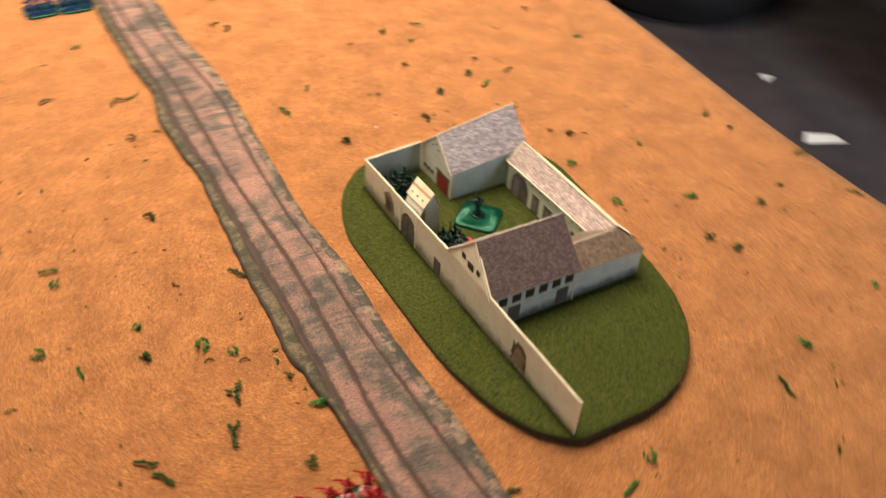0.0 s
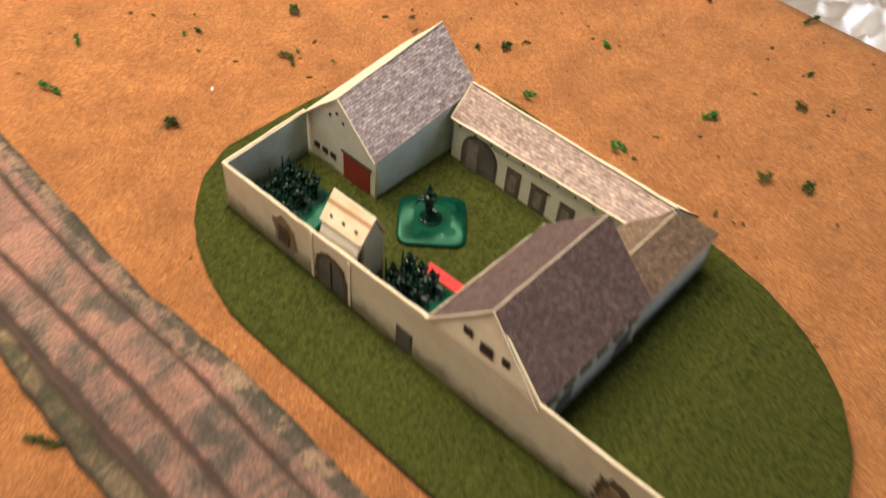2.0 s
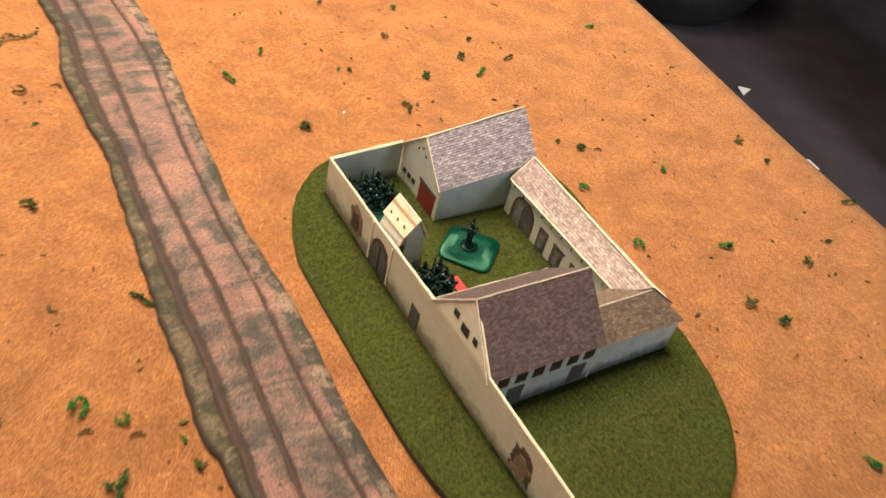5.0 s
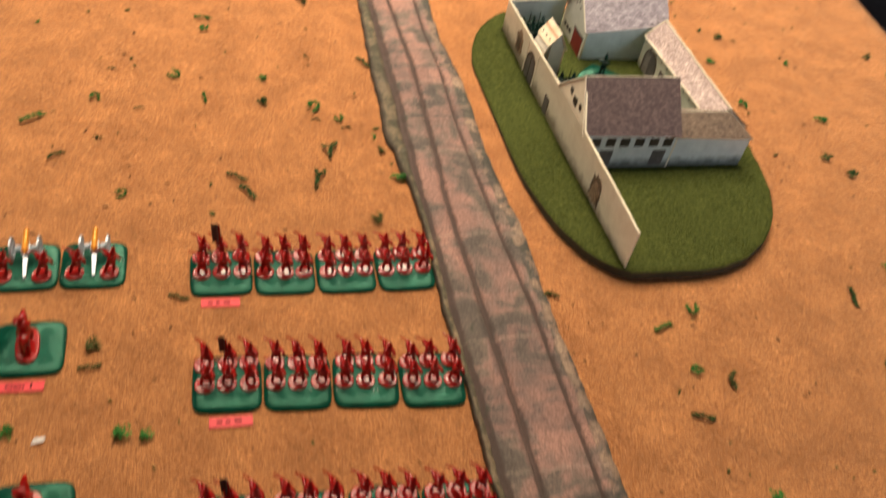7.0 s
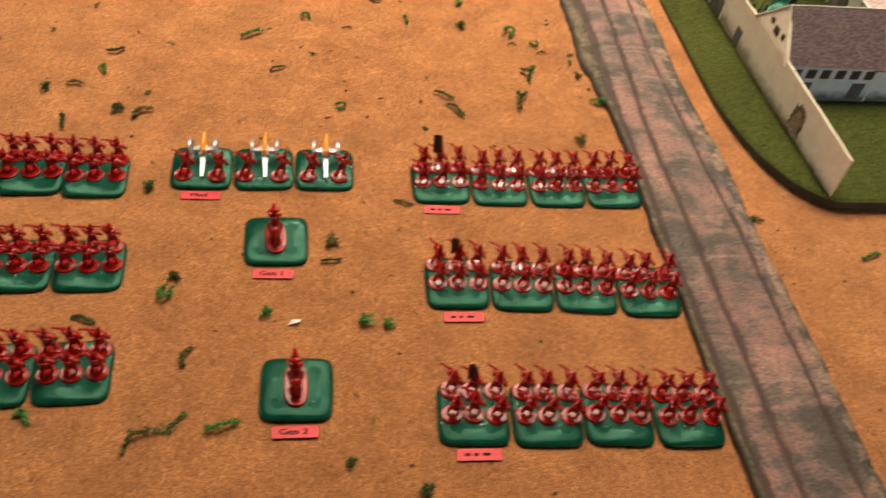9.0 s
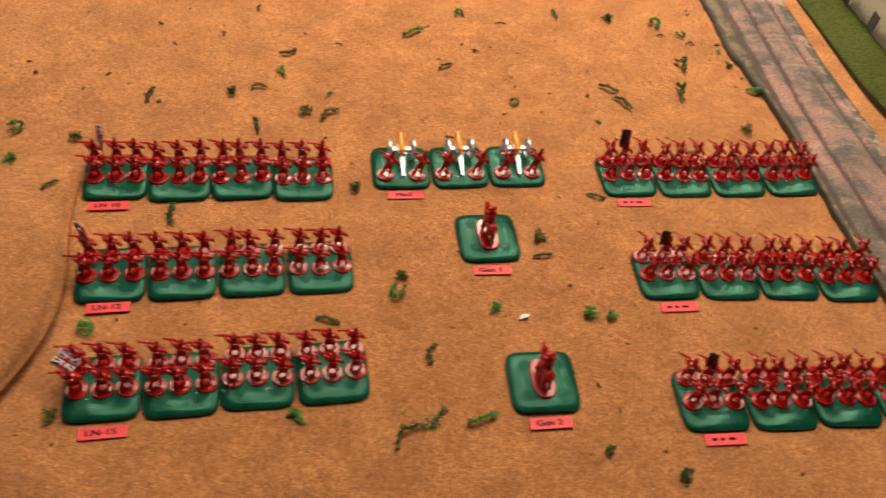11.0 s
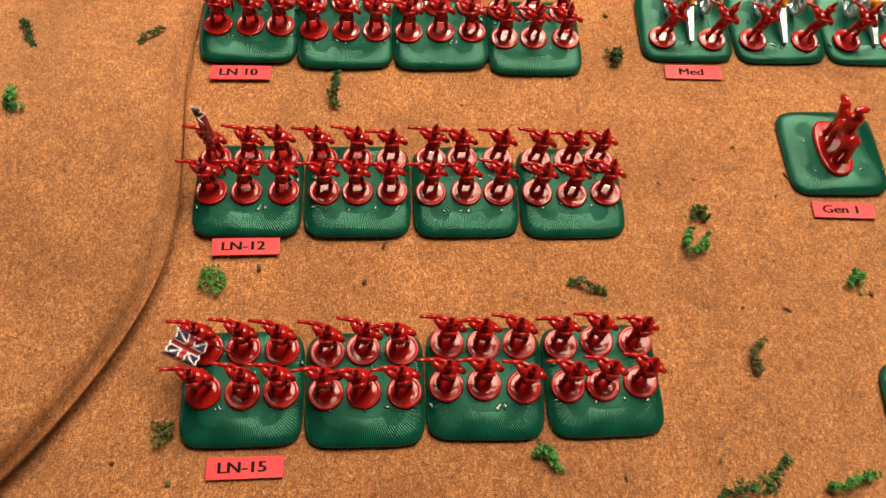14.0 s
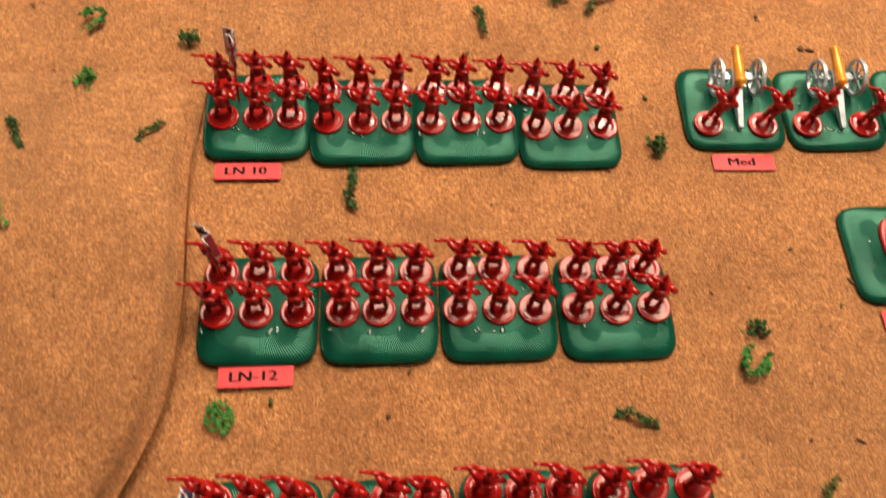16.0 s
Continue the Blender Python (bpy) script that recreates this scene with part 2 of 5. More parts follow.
SILVER = plain("silver_plastic", (0.36, 0.42, 0.49), (0.60, 0.67, 0.74), 260, 0.24, 0.0, 0.35)
GOLD = plain("ochre_brass_plastic", (0.58, 0.20, 0.012), (0.78, 0.34, 0.035), 260, 0.33, 0.0, 0.25)
GLUE = plain("dried_glue", (0.005, 0.060, 0.036), (0.014, 0.105, 0.066), 500, 0.06, spec=0.8)
RED_PAPER = plain("red_paper", (0.60, 0.035, 0.045), (0.72, 0.06, 0.07), 500, 0.5, spec=0.3)
INK = plain("black_ink", (0.008, 0.006, 0.006), (0.018, 0.012, 0.012), 500, 0.85, spec=0.1)
CARD = plain("cream_card_edge", (0.74, 0.66, 0.48), (0.88, 0.83, 0.69), 300, 0.6)
# West wall's foot: shade and dirt are both put into the darker tone.
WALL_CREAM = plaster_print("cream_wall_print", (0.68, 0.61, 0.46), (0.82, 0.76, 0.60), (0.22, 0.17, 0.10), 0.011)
WALL_CREAM_TOP = plaster_print("cream_gable_print", (0.68, 0.61, 0.46), (0.82, 0.76, 0.60), (0.60, 0.52, 0.38), 0.0015)
WALL_LIME = plaster_print("limewashed_gable_print", (0.68, 0.67, 0.58), (0.84, 0.83, 0.74), (0.30, 0.27, 0.20), 0.003)
# Cool shade of the south and inner faces is put into these blue-greys.
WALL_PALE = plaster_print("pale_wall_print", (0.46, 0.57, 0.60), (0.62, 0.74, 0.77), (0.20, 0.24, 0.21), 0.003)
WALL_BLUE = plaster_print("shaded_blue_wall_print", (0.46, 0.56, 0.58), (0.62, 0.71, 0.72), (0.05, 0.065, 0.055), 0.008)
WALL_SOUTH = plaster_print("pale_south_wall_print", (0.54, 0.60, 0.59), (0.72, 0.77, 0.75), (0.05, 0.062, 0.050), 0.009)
CARD_BACK = plain("unprinted_card", (0.66, 0.58, 0.45), (0.86, 0.80, 0.67), 70, 0.65, 0.0003)
WALL_COURT = plaster_print("court_wall_print", (0.66, 0.66, 0.54), (0.80, 0.80, 0.68), (0.30, 0.26, 0.20), 0.002)
TILE_SLATE = tile_print("grey_slate_print", (0.28, 0.26, 0.30), (0.58, 0.55, 0.62), 0.0042, 0.0020, (0.19, 0.16, 0.19))
TILE_DARK = tile_print("dark_tile_print", (0.115, 0.082, 0.085), (0.21, 0.155, 0.155), 0.0034, 0.0018, (0.10, 0.075, 0.08))
TILE_PINK = tile_print("pink_tile_print", (0.42, 0.33, 0.315), (0.64, 0.53, 0.50), 0.0045, 0.0022, (0.36, 0.27, 0.25))
TILE_BROWN = tile_print("brown_tile_print", (0.16, 0.115, 0.085), (0.30, 0.23, 0.17), 0.0036, 0.0018, (0.11, 0.08, 0.06))
TILE_STRAW = plain("straw_card_print", (0.78, 0.60, 0.36), (0.92, 0.86, 0.70), 90, 0.6)
_st = TILE_STRAW.node_tree
_uv = _st.nodes.new("ShaderNodeSeparateXYZ")
_st.links.new(coords(_st, "UV"), _uv.inputs[0])
_off = maths(_st, "ABSOLUTE", maths(_st, "ADD", maths(_st, "SUBTRACT", _uv.outputs[1], 0.0122), maths(_st, "MULTIPLY", noise_node(_st, coords(_st, "UV"), 160, 4.0, 0.65), 0.0012)))
_rust = ramp(_st, maths(_st, "MULTIPLY", _off, 100.0), [(0.04, (0.8, 0.8, 0.8)), (0.20, (0, 0, 0))])
_bs = _st.nodes["Principled BSDF"]
_st.links.new(mix(_st, _rust, _bs.inputs["Base Color"].links[0].from_socket, (0.42, 0.15, 0.05)), _bs.inputs["Base Color"])
WINDOW_DARK = plain("dark_window_print", (0.02, 0.016, 0.014), (0.06, 0.045, 0.035), 500, 0.5)
DOOR_GREY = plain("grey_door_print", (0.065, 0.058, 0.055), (0.17, 0.15, 0.14), 700, 0.55)
PANEL = plain("worn_door_print", (0.14, 0.125, 0.115), (0.30, 0.27, 0.25), 900, 0.55)
DOOR_RED = plain("red_door_print", (0.22, 0.02, 0.02), (0.33, 0.05, 0.04), 700, 0.55)
RUBBLE = plain("rubble_print", (0.10, 0.055, 0.035), (0.42, 0.30, 0.19), 420, 0.6)
SOOT = plain("brown_arch_print", (0.05, 0.035, 0.025), (0.16, 0.11, 0.075), 500, 0.6)
FLOCK = plain("green_foam", (0.018, 0.12, 0.018), (0.075, 0.32, 0.055), 900, 0.9, 0.0004)
FLOCK_DARK = plain("dark_green_foam", (0.015, 0.05, 0.010), (0.055, 0.13, 0.028), 900, 0.9, 0.0004)
FLOCK_OLIVE = plain("olive_foam", (0.05, 0.06, 0.012), (0.13, 0.13, 0.03), 900, 0.9, 0.0004)
CRUMB = plain("brown_crumb", (0.07, 0.03, 0.010), (0.15, 0.07, 0.025), 800, 0.9)
CARPET = plain("dark_grey_carpet", (0.044, 0.038, 0.043), (0.080, 0.070, 0.076), 260, 0.95, 0.002, 0, 6, 0.1)
PLASTER = plain("room_plaster", (0.28, 0.27, 0.25), (0.34, 0.33, 0.31), 40, 0.85)
LINEN = plain("white_linen", (0.86, 0.86, 0.88), (0.93, 0.93, 0.94), 60, 0.85, 0.001)
MAGENTA = plain("magenta_plastic", (0.15, 0.004, 0.035), (0.20, 0.008, 0.05), 30, 0.45)
BLACK = plain("black_leather", (0.006, 0.006, 0.007), (0.015, 0.014, 0.015), 80, 0.4)
PAPER = plain("white_paper", (0.75, 0.75, 0.74), (0.84, 0.84, 0.83), 60, 0.7)
WOOD = plain("table_wood", (0.12, 0.07, 0.035), (0.22, 0.13, 0.07), 60, 0.5)
FLAG_BLUE = plain("flag_blue", (0.02, 0.022, 0.06), (0.04, 0.04, 0.10), 400, 0.6)
FLAG_RED = plain("flag_red", (0.36, 0.03, 0.05), (0.46, 0.06, 0.07), 400, 0.6)
FLAG_WHITE = plain("flag_white", (0.70, 0.68, 0.68), (0.82, 0.80, 0.80), 400, 0.6)
FLAG_BROWN = plain("flag_brown", (0.07, 0.040, 0.036), (0.17, 0.10, 0.09), 400, 0.6)
DAY_PANE = bpy.data.materials.new("daylit_pane")
DAY_PANE.use_nodes = True
day = DAY_PANE.node_tree.nodes["Principled BSDF"]
day.inputs["Base Color"].default_value = (0.6, 0.65, 0.7, 1)
day.inputs["Roughness"].default_value = 0.1
day.inputs["Emission Color"].default_value = (0.85, 0.92, 1.0, 1)
day.inputs["Emission Strength"].default_value = 0.8
LAMP_GLASS = bpy.data.materials.new("lamp_glass")
LAMP_GLASS.use_nodes = True
LAMP_GLASS.node_tree.nodes["Principled BSDF"].inputs["Emission Color"].default_value = (1.0, 0.85, 0.62, 1)
LAMP_GLASS.node_tree.nodes["Principled BSDF"].inputs["Emission Strength"].default_value = 1.0

# ---- mesh helpers ----


def mesh_of(name, bm, mats, smooth=False):
    me = bpy.data.meshes.new(name)
    bmesh.ops.recalc_face_normals(bm, faces=bm.faces)
    bm.to_mesh(me)
    bm.free()
    for m in mats if isinstance(mats, (list, tuple)) else [mats]:
        me.materials.append(m)
    if smooth:
        for p in me.polygons:
            p.use_smooth = True
    return me


def part(name, bm, mats, parent=None, label="", smooth=False):
    ob = new(name, mesh_of(name, bm, mats, smooth) if isinstance(bm, bmesh.types.BMesh) else bm)
    ob.parent = parent
    if label:
        ob["label"] = label
    return ob


def thing(name, label, category, m=None, group="", kind=""):
    ob = tagged(new(name), label, category, group, kind)
    ob.empty_display_size = 0.01
    if m is not None:
        ob.matrix_basis = m
    return ob


def box(bm, c, s, rot=None):
    r = bmesh.ops.create_cube(bm, size=1.0, matrix=Matrix.Translation(c) @ (rot or Matrix()) @ Matrix.Diagonal((*s, 1)))
    return r["verts"]


def tube(bm, a, b, r1, r2, seg=8):
    a, b = Vector(a), Vector(b)
    m = Matrix.Translation((a + b) / 2) @ (b - a).to_track_quat("Z", "Y").to_matrix().to_4x4()
    bmesh.ops.create_cone(bm, cap_ends=True, segments=seg, radius1=r1, radius2=r2, depth=(b - a).length, matrix=m)


def ball(bm, c, r, sx=1, sy=1, sz=1, sub=1, rot=None):
    bmesh.ops.create_icosphere(bm, subdivisions=sub, radius=r, matrix=Matrix.Translation(c) @ (rot or Matrix()) @ Matrix.Diagonal((sx, sy, sz, 1)))


def lathe(bm, prof, seg=20, m=None):
    """Turns a profile of (radius, height) round the z axis."""
    m = m or Matrix()
    rings = [[bm.verts.new(m @ Vector((r * math.cos(2 * math.pi * i / seg), r * math.sin(2 * math.pi * i / seg), z))) for i in range(seg)] for r, z in prof]
    for a, b in zip(rings, rings[1:]):
        for i in range(seg):
            bm.faces.new((a[i], a[(i + 1) % seg], b[(i + 1) % seg], b[i]))
    bm.faces.new(rings[0][::-1])
    bm.faces.new(rings[-1])


def plate(bm, pts, thick, front=0, edge=1, uv_base=0.0):
    """A card panel: its printed front, its back and its cut edges. u runs along the first edge, v up from it."""
    pts = [Vector(p) for p in pts]
    u = (pts[1] - pts[0]).normalized()
    n = Vector((0, 0, 0))
    for i in range(1, len(pts) - 1):
        n += (pts[i] - pts[0]).cross(pts[i + 1] - pts[0])
    n.normalize()
    v = n.cross(u)
    layer = bm.loops.layers.uv.verify()
    f = [bm.verts.new(p) for p in pts]
    k = [bm.verts.new(p - n * thick) for p in pts]
    faces = [(bm.faces.new(f), front), (bm.faces.new(k[::-1]), front)]
    for i in range(len(pts)):
        j = (i + 1) % len(pts)
        faces.append((bm.faces.new((f[j], f[i], k[i], k[j])), edge))
    for face, idx in faces:
        face.material_index = idx
        for lp in face.loops:
            d = lp.vert.co - pts[0]
            lp[layer].uv = (d.dot(u), d.dot(v) + uv_base)


def smooth_step(a, b, x):
    t = min(1.0, max(0.0, (x - a) / (b - a)))
    return t * t * (3 - 2 * t)


def rounded_square(half, n):
    """n points round a square with rounded corners, evenly spread by angle."""
    out = []
    for i in range(n):
        a = 2 * math.pi * (i + 0.5) / n
        c, s = math.cos(a), math.sin(a)
        p = 6.0
        r = half / (abs(c) ** p + abs(s) ** p) ** (1 / p)
        out.append((r * c, r * s))
    return out


# ---- room ----
def slab(name, c, s, mat, label, category):
    bm = bmesh.new()
    box(bm, c, s)
    return tagged(part(name, bm, mat), label, category, kind="structure")


RX0, RX1, RY0, RY1 = -2.4, 4.6, -2.6, 4.6
cx, cy, lx, ly = (RX0 + RX1) / 2, (RY0 + RY1) / 2, RX1 - RX0, RY1 - RY0
slab("floor", (cx, cy, FLOOR_Z - 0.05), (lx, ly, 0.1), CARPET, "dark grey carpet floor", "floor")
slab("ceiling", (cx, cy, CEIL_Z + 0.05), (lx, ly, 0.1), PLASTER, "plain pale grey plaster ceiling", "ceiling")
hz, hh = (FLOOR_Z + CEIL_Z) / 2, CEIL_Z - FLOOR_Z
slab("wall_north", (cx, RY1 + 0.05, hz), (lx, 0.1, hh), PLASTER, "plain pale grey plaster wall", "wall")
def window_wall(name, win, axis, at, a0, a1, centre, half_w, z_mid, half_h):
    """A wall with one window opening; its window has a frame, a sill and a bright daylight pane."""
    def span(bm, u0, u1, z0, z1, t0=0.0, t1=0.1):
        side = -1 if at < 0 else 1
        mid, thick = at + side * (t0 + t1) / 2, t1 - t0
        if axis == "y":
            box(bm, ((u0 + u1) / 2, mid, (z0 + z1) / 2), (u1 - u0, thick, z1 - z0))
        else:
            box(bm, (mid, (u0 + u1) / 2, (z0 + z1) / 2), (thick, u1 - u0, z1 - z0))
    l, r_, b_, t_ = centre - half_w, centre + half_w, z_mid - half_h, z_mid + half_h
    bm = bmesh.new()
    for u0, u1, z0, z1 in ((a0, l, FLOOR_Z, CEIL_Z), (r_, a1, FLOOR_Z, CEIL_Z), (l, r_, FLOOR_Z, b_), (l, r_, t_, CEIL_Z)):
        span(bm, u0, u1, z0, z1)
    tagged(part(name, bm, PLASTER), "plain pale grey plaster wall with a window", "wall", kind="structure")
    # Unseen windows, added to give the two side lights an opening.
    w = thing(win, "plain white window added out of view to let in daylight", "window", kind="structure")
    bm = bmesh.new()
    for u0, u1, z0, z1 in ((l, l + 0.05, b_, t_), (r_ - 0.05, r_, b_, t_), (l + 0.05, r_ - 0.05, b_, b_ + 0.05), (l + 0.05, r_ - 0.05, t_ - 0.05, t_), (centre - 0.025, centre + 0.025, b_ + 0.05, t_ - 0.05)):
        span(bm, u0, u1, z0, z1, 0.03, 0.07)
    part("window_frame", bm, PAPER, w)
    for u0, u1 in ((l + 0.05, centre - 0.025), (centre + 0.025, r_ - 0.05)):
        bm = bmesh.new()
        span(bm, u0, u1, b_ + 0.05, t_ - 0.05, 0.045, 0.055)
        part("pane", bm, DAY_PANE, w, "bright daylit pane")
    bm = bmesh.new()
    span(bm, l, r_, b_ - 0.03, b_ - 0.002, -0.08, -0.002)
    part("window_sill", bm, PAPER, w)


window_wall("wall_south", "window_1", "y", RY0, RX0, RX1, 1.7, 0.7, 0.7, 0.6)
slab("wall_east", (RX1 + 0.05, cy, hz), (0.1, ly, hh), PLASTER, "plain pale grey plaster wall", "wall")
window_wall("wall_west", "window_2", "x", RX0, RY0, RY1, 1.1, 0.85, 0.46, 0.6)

for lamp_x, lamp_y, lamp_w, lamp_d, watts in LAMPS:
    lamp = thing("ceiling_light", "warm flat ceiling light with a white frame", "ceiling light", pose(lamp_x, lamp_y, CEIL_Z), "ceiling lights")
    bm = bmesh.new()
    box(bm, (0, 0, -0.02), (lamp_w + 0.1, lamp_d + 0.1, 0.04))
    part("frame", bm, PLASTER, lamp)
    bm = bmesh.new()
    box(bm, (0, 0, -0.045), (lamp_w + 0.02, lamp_d + 0.02, 0.01))
    part("diffuser", bm, LAMP_GLASS, lamp, "glowing warm diffuser")

# ---- table and felt ----
TX0, TY0, TY1 = -0.95, -0.55, 1.75


def edge_x(y):
    return 0.838 + 0.052 * smooth_step(0.30, 1.1, y) + 0.003 * math.sin(y * 9)


table = thing("table", "plain wooden table under a brown felt cloth", "table", pose(0, 0, FLOOR_Z))
bm = bmesh.new()
plate(bm, [(TX0 + 0.02, TY0 + 0.02, 0.712), (0.815, TY0 + 0.02, 0.712), (0.86, TY1 - 0.02, 0.712), (TX0 + 0.02, TY1 - 0.02, 0.712)], 0.03)
part("tabletop", bm, [WOOD, WOOD], table)
for x, y in ((TX0 + 0.1, TY0 + 0.1), (0.73, TY0 + 0.1), (0.73, TY1 - 0.1), (TX0 + 0.1, TY1 - 0.1)):
    bm = bmesh.new()
    box(bm, (x, y, 0.341), (0.06, 0.06, 0.682))
    part("leg", bm, WOOD, table)

bm = bmesh.new()
NX, NY = 90, 110
grid = []
for j in range(NY + 1):
    y = TY0 + (TY1 - TY0) * j / NY
    row = []
    for i in range(NX + 1):
        x = TX0 + (edge_x(y) - TX0) * i / NX
        wave = 0.0012 * noise.noise(Vector((x * 5, y * 5, 0.3)))
        near = smooth_step(0.02, 0.10, edge_x(y) - x)
        row.append(bm.verts.new((x, y, wave * near - 0.0006)))
    grid.append(row)
for j in range(NY):
    for i in range(NX):
        bm.faces.new((grid[j][i], grid[j][i + 1], grid[j + 1][i + 1], grid[j + 1][i]))
ring = [grid[0][i] for i in range(NX + 1)] + [grid[j][NX] for j in range(1, NY + 1)] + [grid[NY][i] for i in range(NX - 1, -1, -1)] + [grid[j][0] for j in range(NY - 1, 0, -1)]
low = [bm.verts.new((v.co.x, v.co.y, -0.008)) for v in ring]
for k in range(len(ring)):
    bm.faces.new((ring[k], low[k], low[(k + 1) % len(ring)], ring[(k + 1) % len(ring)]))
tagged(part("felt_cloth", bm, FELT, None, "", True), "orange-brown felt cloth covering the game table", "cloth", kind="structure")


def crease_x(y):
    return -0.3432 - 0.30 * max(0.0, 0.215 - y) ** 1.0 * 0.10 - 5.15 * max(0.0, 0.185 - y) ** 2.05 + 0.002 * math.sin(y * 40)


def hill_z(x, y):
    """Height of the felt hill over the cloth, 0 outside it."""
    d = crease_x(y) - x
    if d <= 0 or y > 0.36:
        return 0.0
    fade = 1 - smooth_step(0.22, 0.33, y)
    swell = 0.013 * smooth_step(0.0, 0.10, d) * (0.25 + 0.75 * smooth_step(0.07, 0.20, y)) - 0.013 * smooth_step(0.2, 0.42, d)
    groove = 0.0120 * math.exp(-((d - 0.0042) / 0.0026) ** 2)
    return max(0.0, (0.0092 * smooth_step(-0.0010, 0.0008, d) + swell - groove) * fade)


bm = bmesh.new()
rows = []
NJ, NI = 110, 74
for j in range(NJ + 1):
    y = TY0 + 0.02 + (0.36 - TY0) * j / NJ
    ex = max(crease_x(y), -0.80)
    row = []
    for i in range(NI + 1):
        d = 0.0 if i == 0 else 0.0006 + 0.42 * ((i - 1) / (NI - 1)) ** 1.9
        x = max(ex - d, TX0 + 0.01)
        h = hill_z(x, y)
        row.append(bm.verts.new((x - (0.0045 if i == 0 else 0.0), y, -0.003 if (h < 0.0006 and d > 0.01) or i == 0 else max(h, 0.0003))))
    rows.append(row)
for j in range(NJ):
    for i in range(NI):
        bm.faces.new((rows[j][i], rows[j + 1][i], rows[j + 1][i + 1], rows[j][i + 1]))
tagged(part("felt_hill", bm, FELT, None, "", True), "low hill of brown felt laid over the cloth", "hill", kind="structure")

# ---- road ----
# along y: left edge, inner side of the bank, both wheel ruts, right edge
ROAD_PLAN = (
    (-0.300, 0.1990, 0.2045, 0.2280, 0.2650, 0.2800), (0.236, 0.1990, 0.2045, 0.2279, 0.2648, 0.2803), (0.307, 0.2010, 0.2060, 0.2254, 0.2596, 0.2804),
    (0.365, 0.2000, 0.2055, 0.2262, 0.2588, 0.2789), (0.375, 0.1985, 0.2055, 0.2278, 0.2582, 0.2782), (0.437, 0.1885, 0.2064, 0.2307, 0.2570, 0.2764),
    (0.545, 0.1930, 0.2090, 0.2346, 0.2600, 0.2780), (0.600, 0.1970, 0.2100, 0.2330, 0.2580, 0.2750), (0.700, 0.2005, 0.2110, 0.2300, 0.2600, 0.2785),
    (0.830, 0.1925, 0.2080, 0.2320, 0.2690, 0.2875), (0.890, 0.2030, 0.2120, 0.2320, 0.2670, 0.2885), (0.970, 0.1970, 0.2090, 0.2280, 0.2580, 0.2790),
    (1.060, 0.1950, 0.2070, 0.2225, 0.2520, 0.2770), (1.650, 0.1940, 0.2050, 0.2210, 0.2560, 0.2790))
ROAD_U = (0.0, 0.125, RUT_A, RUT_B, 1.0)


def road_lines(y):
    return [float(np.interp(y, [r[0] for r in ROAD_PLAN], [r[k] for r in ROAD_PLAN])) for k in range(1, 6)]


bm = bmesh.new()
uvl = bm.loops.layers.uv.verify()
prof = [(0.0, -0.0005), (0.002, 0.0040), (0.02, 0.0052), (0.060, 0.0056), (0.098, 0.0048), (0.114, 0.0004), (0.136, 0.0004), (0.152, 0.0042), (0.19, 0.0044), (RUT_A - 0.060, 0.0046), (RUT_A - 0.026, 0.0042), (RUT_A - 0.009, 0.0008), (RUT_A + 0.009, 0.0008), (RUT_A + 0.026, 0.0042), (RUT_A + 0.060, 0.0046), (0.52, 0.0056), (RUT_B - 0.060, 0.0046), (RUT_B - 0.026, 0.0042), (RUT_B - 0.009, 0.0008), (RUT_B + 0.009, 0.0008), (RUT_B + 0.026, 0.0042), (RUT_B + 0.060, 0.0046), (0.93, 0.0036), (0.99, 0.0026), (1.0, -0.0005)]
strip = []
NR = 520
for j in range(NR + 1):
    y = -0.30 + 1.95 * j / NR
    wl = 0.0016 * noise.noise(Vector((y * 90, 3.3, 0))) + 0.0035 * noise.noise(Vector((y * 9, 1.7, 0))) + 0.0018 * noise.noise(Vector((y * 45, 4.1, 0))) + 0.0008 * noise.noise(Vector((y * 160, 2.1, 0)))
    wr = 0.0016 * noise.noise(Vector((y * 90, 8.3, 0))) + 0.0050 * noise.noise(Vector((y * 9, 7.7, 0))) + 0.0022 * noise.noise(Vector((y * 45, 9.1, 0))) + 0.0008 * noise.noise(Vector((y * 160, 6.1, 0)))
    left, bank, rut_l, rut_r, right = road_lines(y)
    spots = (left + wl * 0.8, bank + wl * 0.5, rut_l, rut_r, right + wr * 0.7)
    row = []
    for k, (f, z) in enumerate(prof):
        wob = 0.012 * noise.noise(Vector((y * 14, f * 1.5, 3.3))) if 0 < f < 1 else 0
        zz = z + (0.0007 * noise.noise(Vector((f * 9, y * 60, 2.0))) if 0 < f < 1 else 0)
        row.append((bm.verts.new((float(np.interp(f + wob, ROAD_U, spots)), y, zz)), f, y))
    strip.append(row)
for j in range(NR):
    for k in range(len(prof) - 1):
        q = (strip[j][k], strip[j][k + 1], strip[j + 1][k + 1], strip[j + 1][k])
        face = bm.faces.new([v[0] for v in q])
        for lp, v in zip(face.loops, q):
            lp[uvl].uv = (v[1], v[2])
tagged(part("road", bm, ROAD, None, "", True), "painted model road with wheel ruts and green verges", "road", kind="structure")

# ---- farm model ----
farm = thing("farm_model", "card model of a walled farm on an oval grass base", "model building", pose(0, 0, 0))


def base_z(y):
    return 0.0035 + 0.0085 * max(0.0, (0.46 - y) / 0.21) ** 1.2


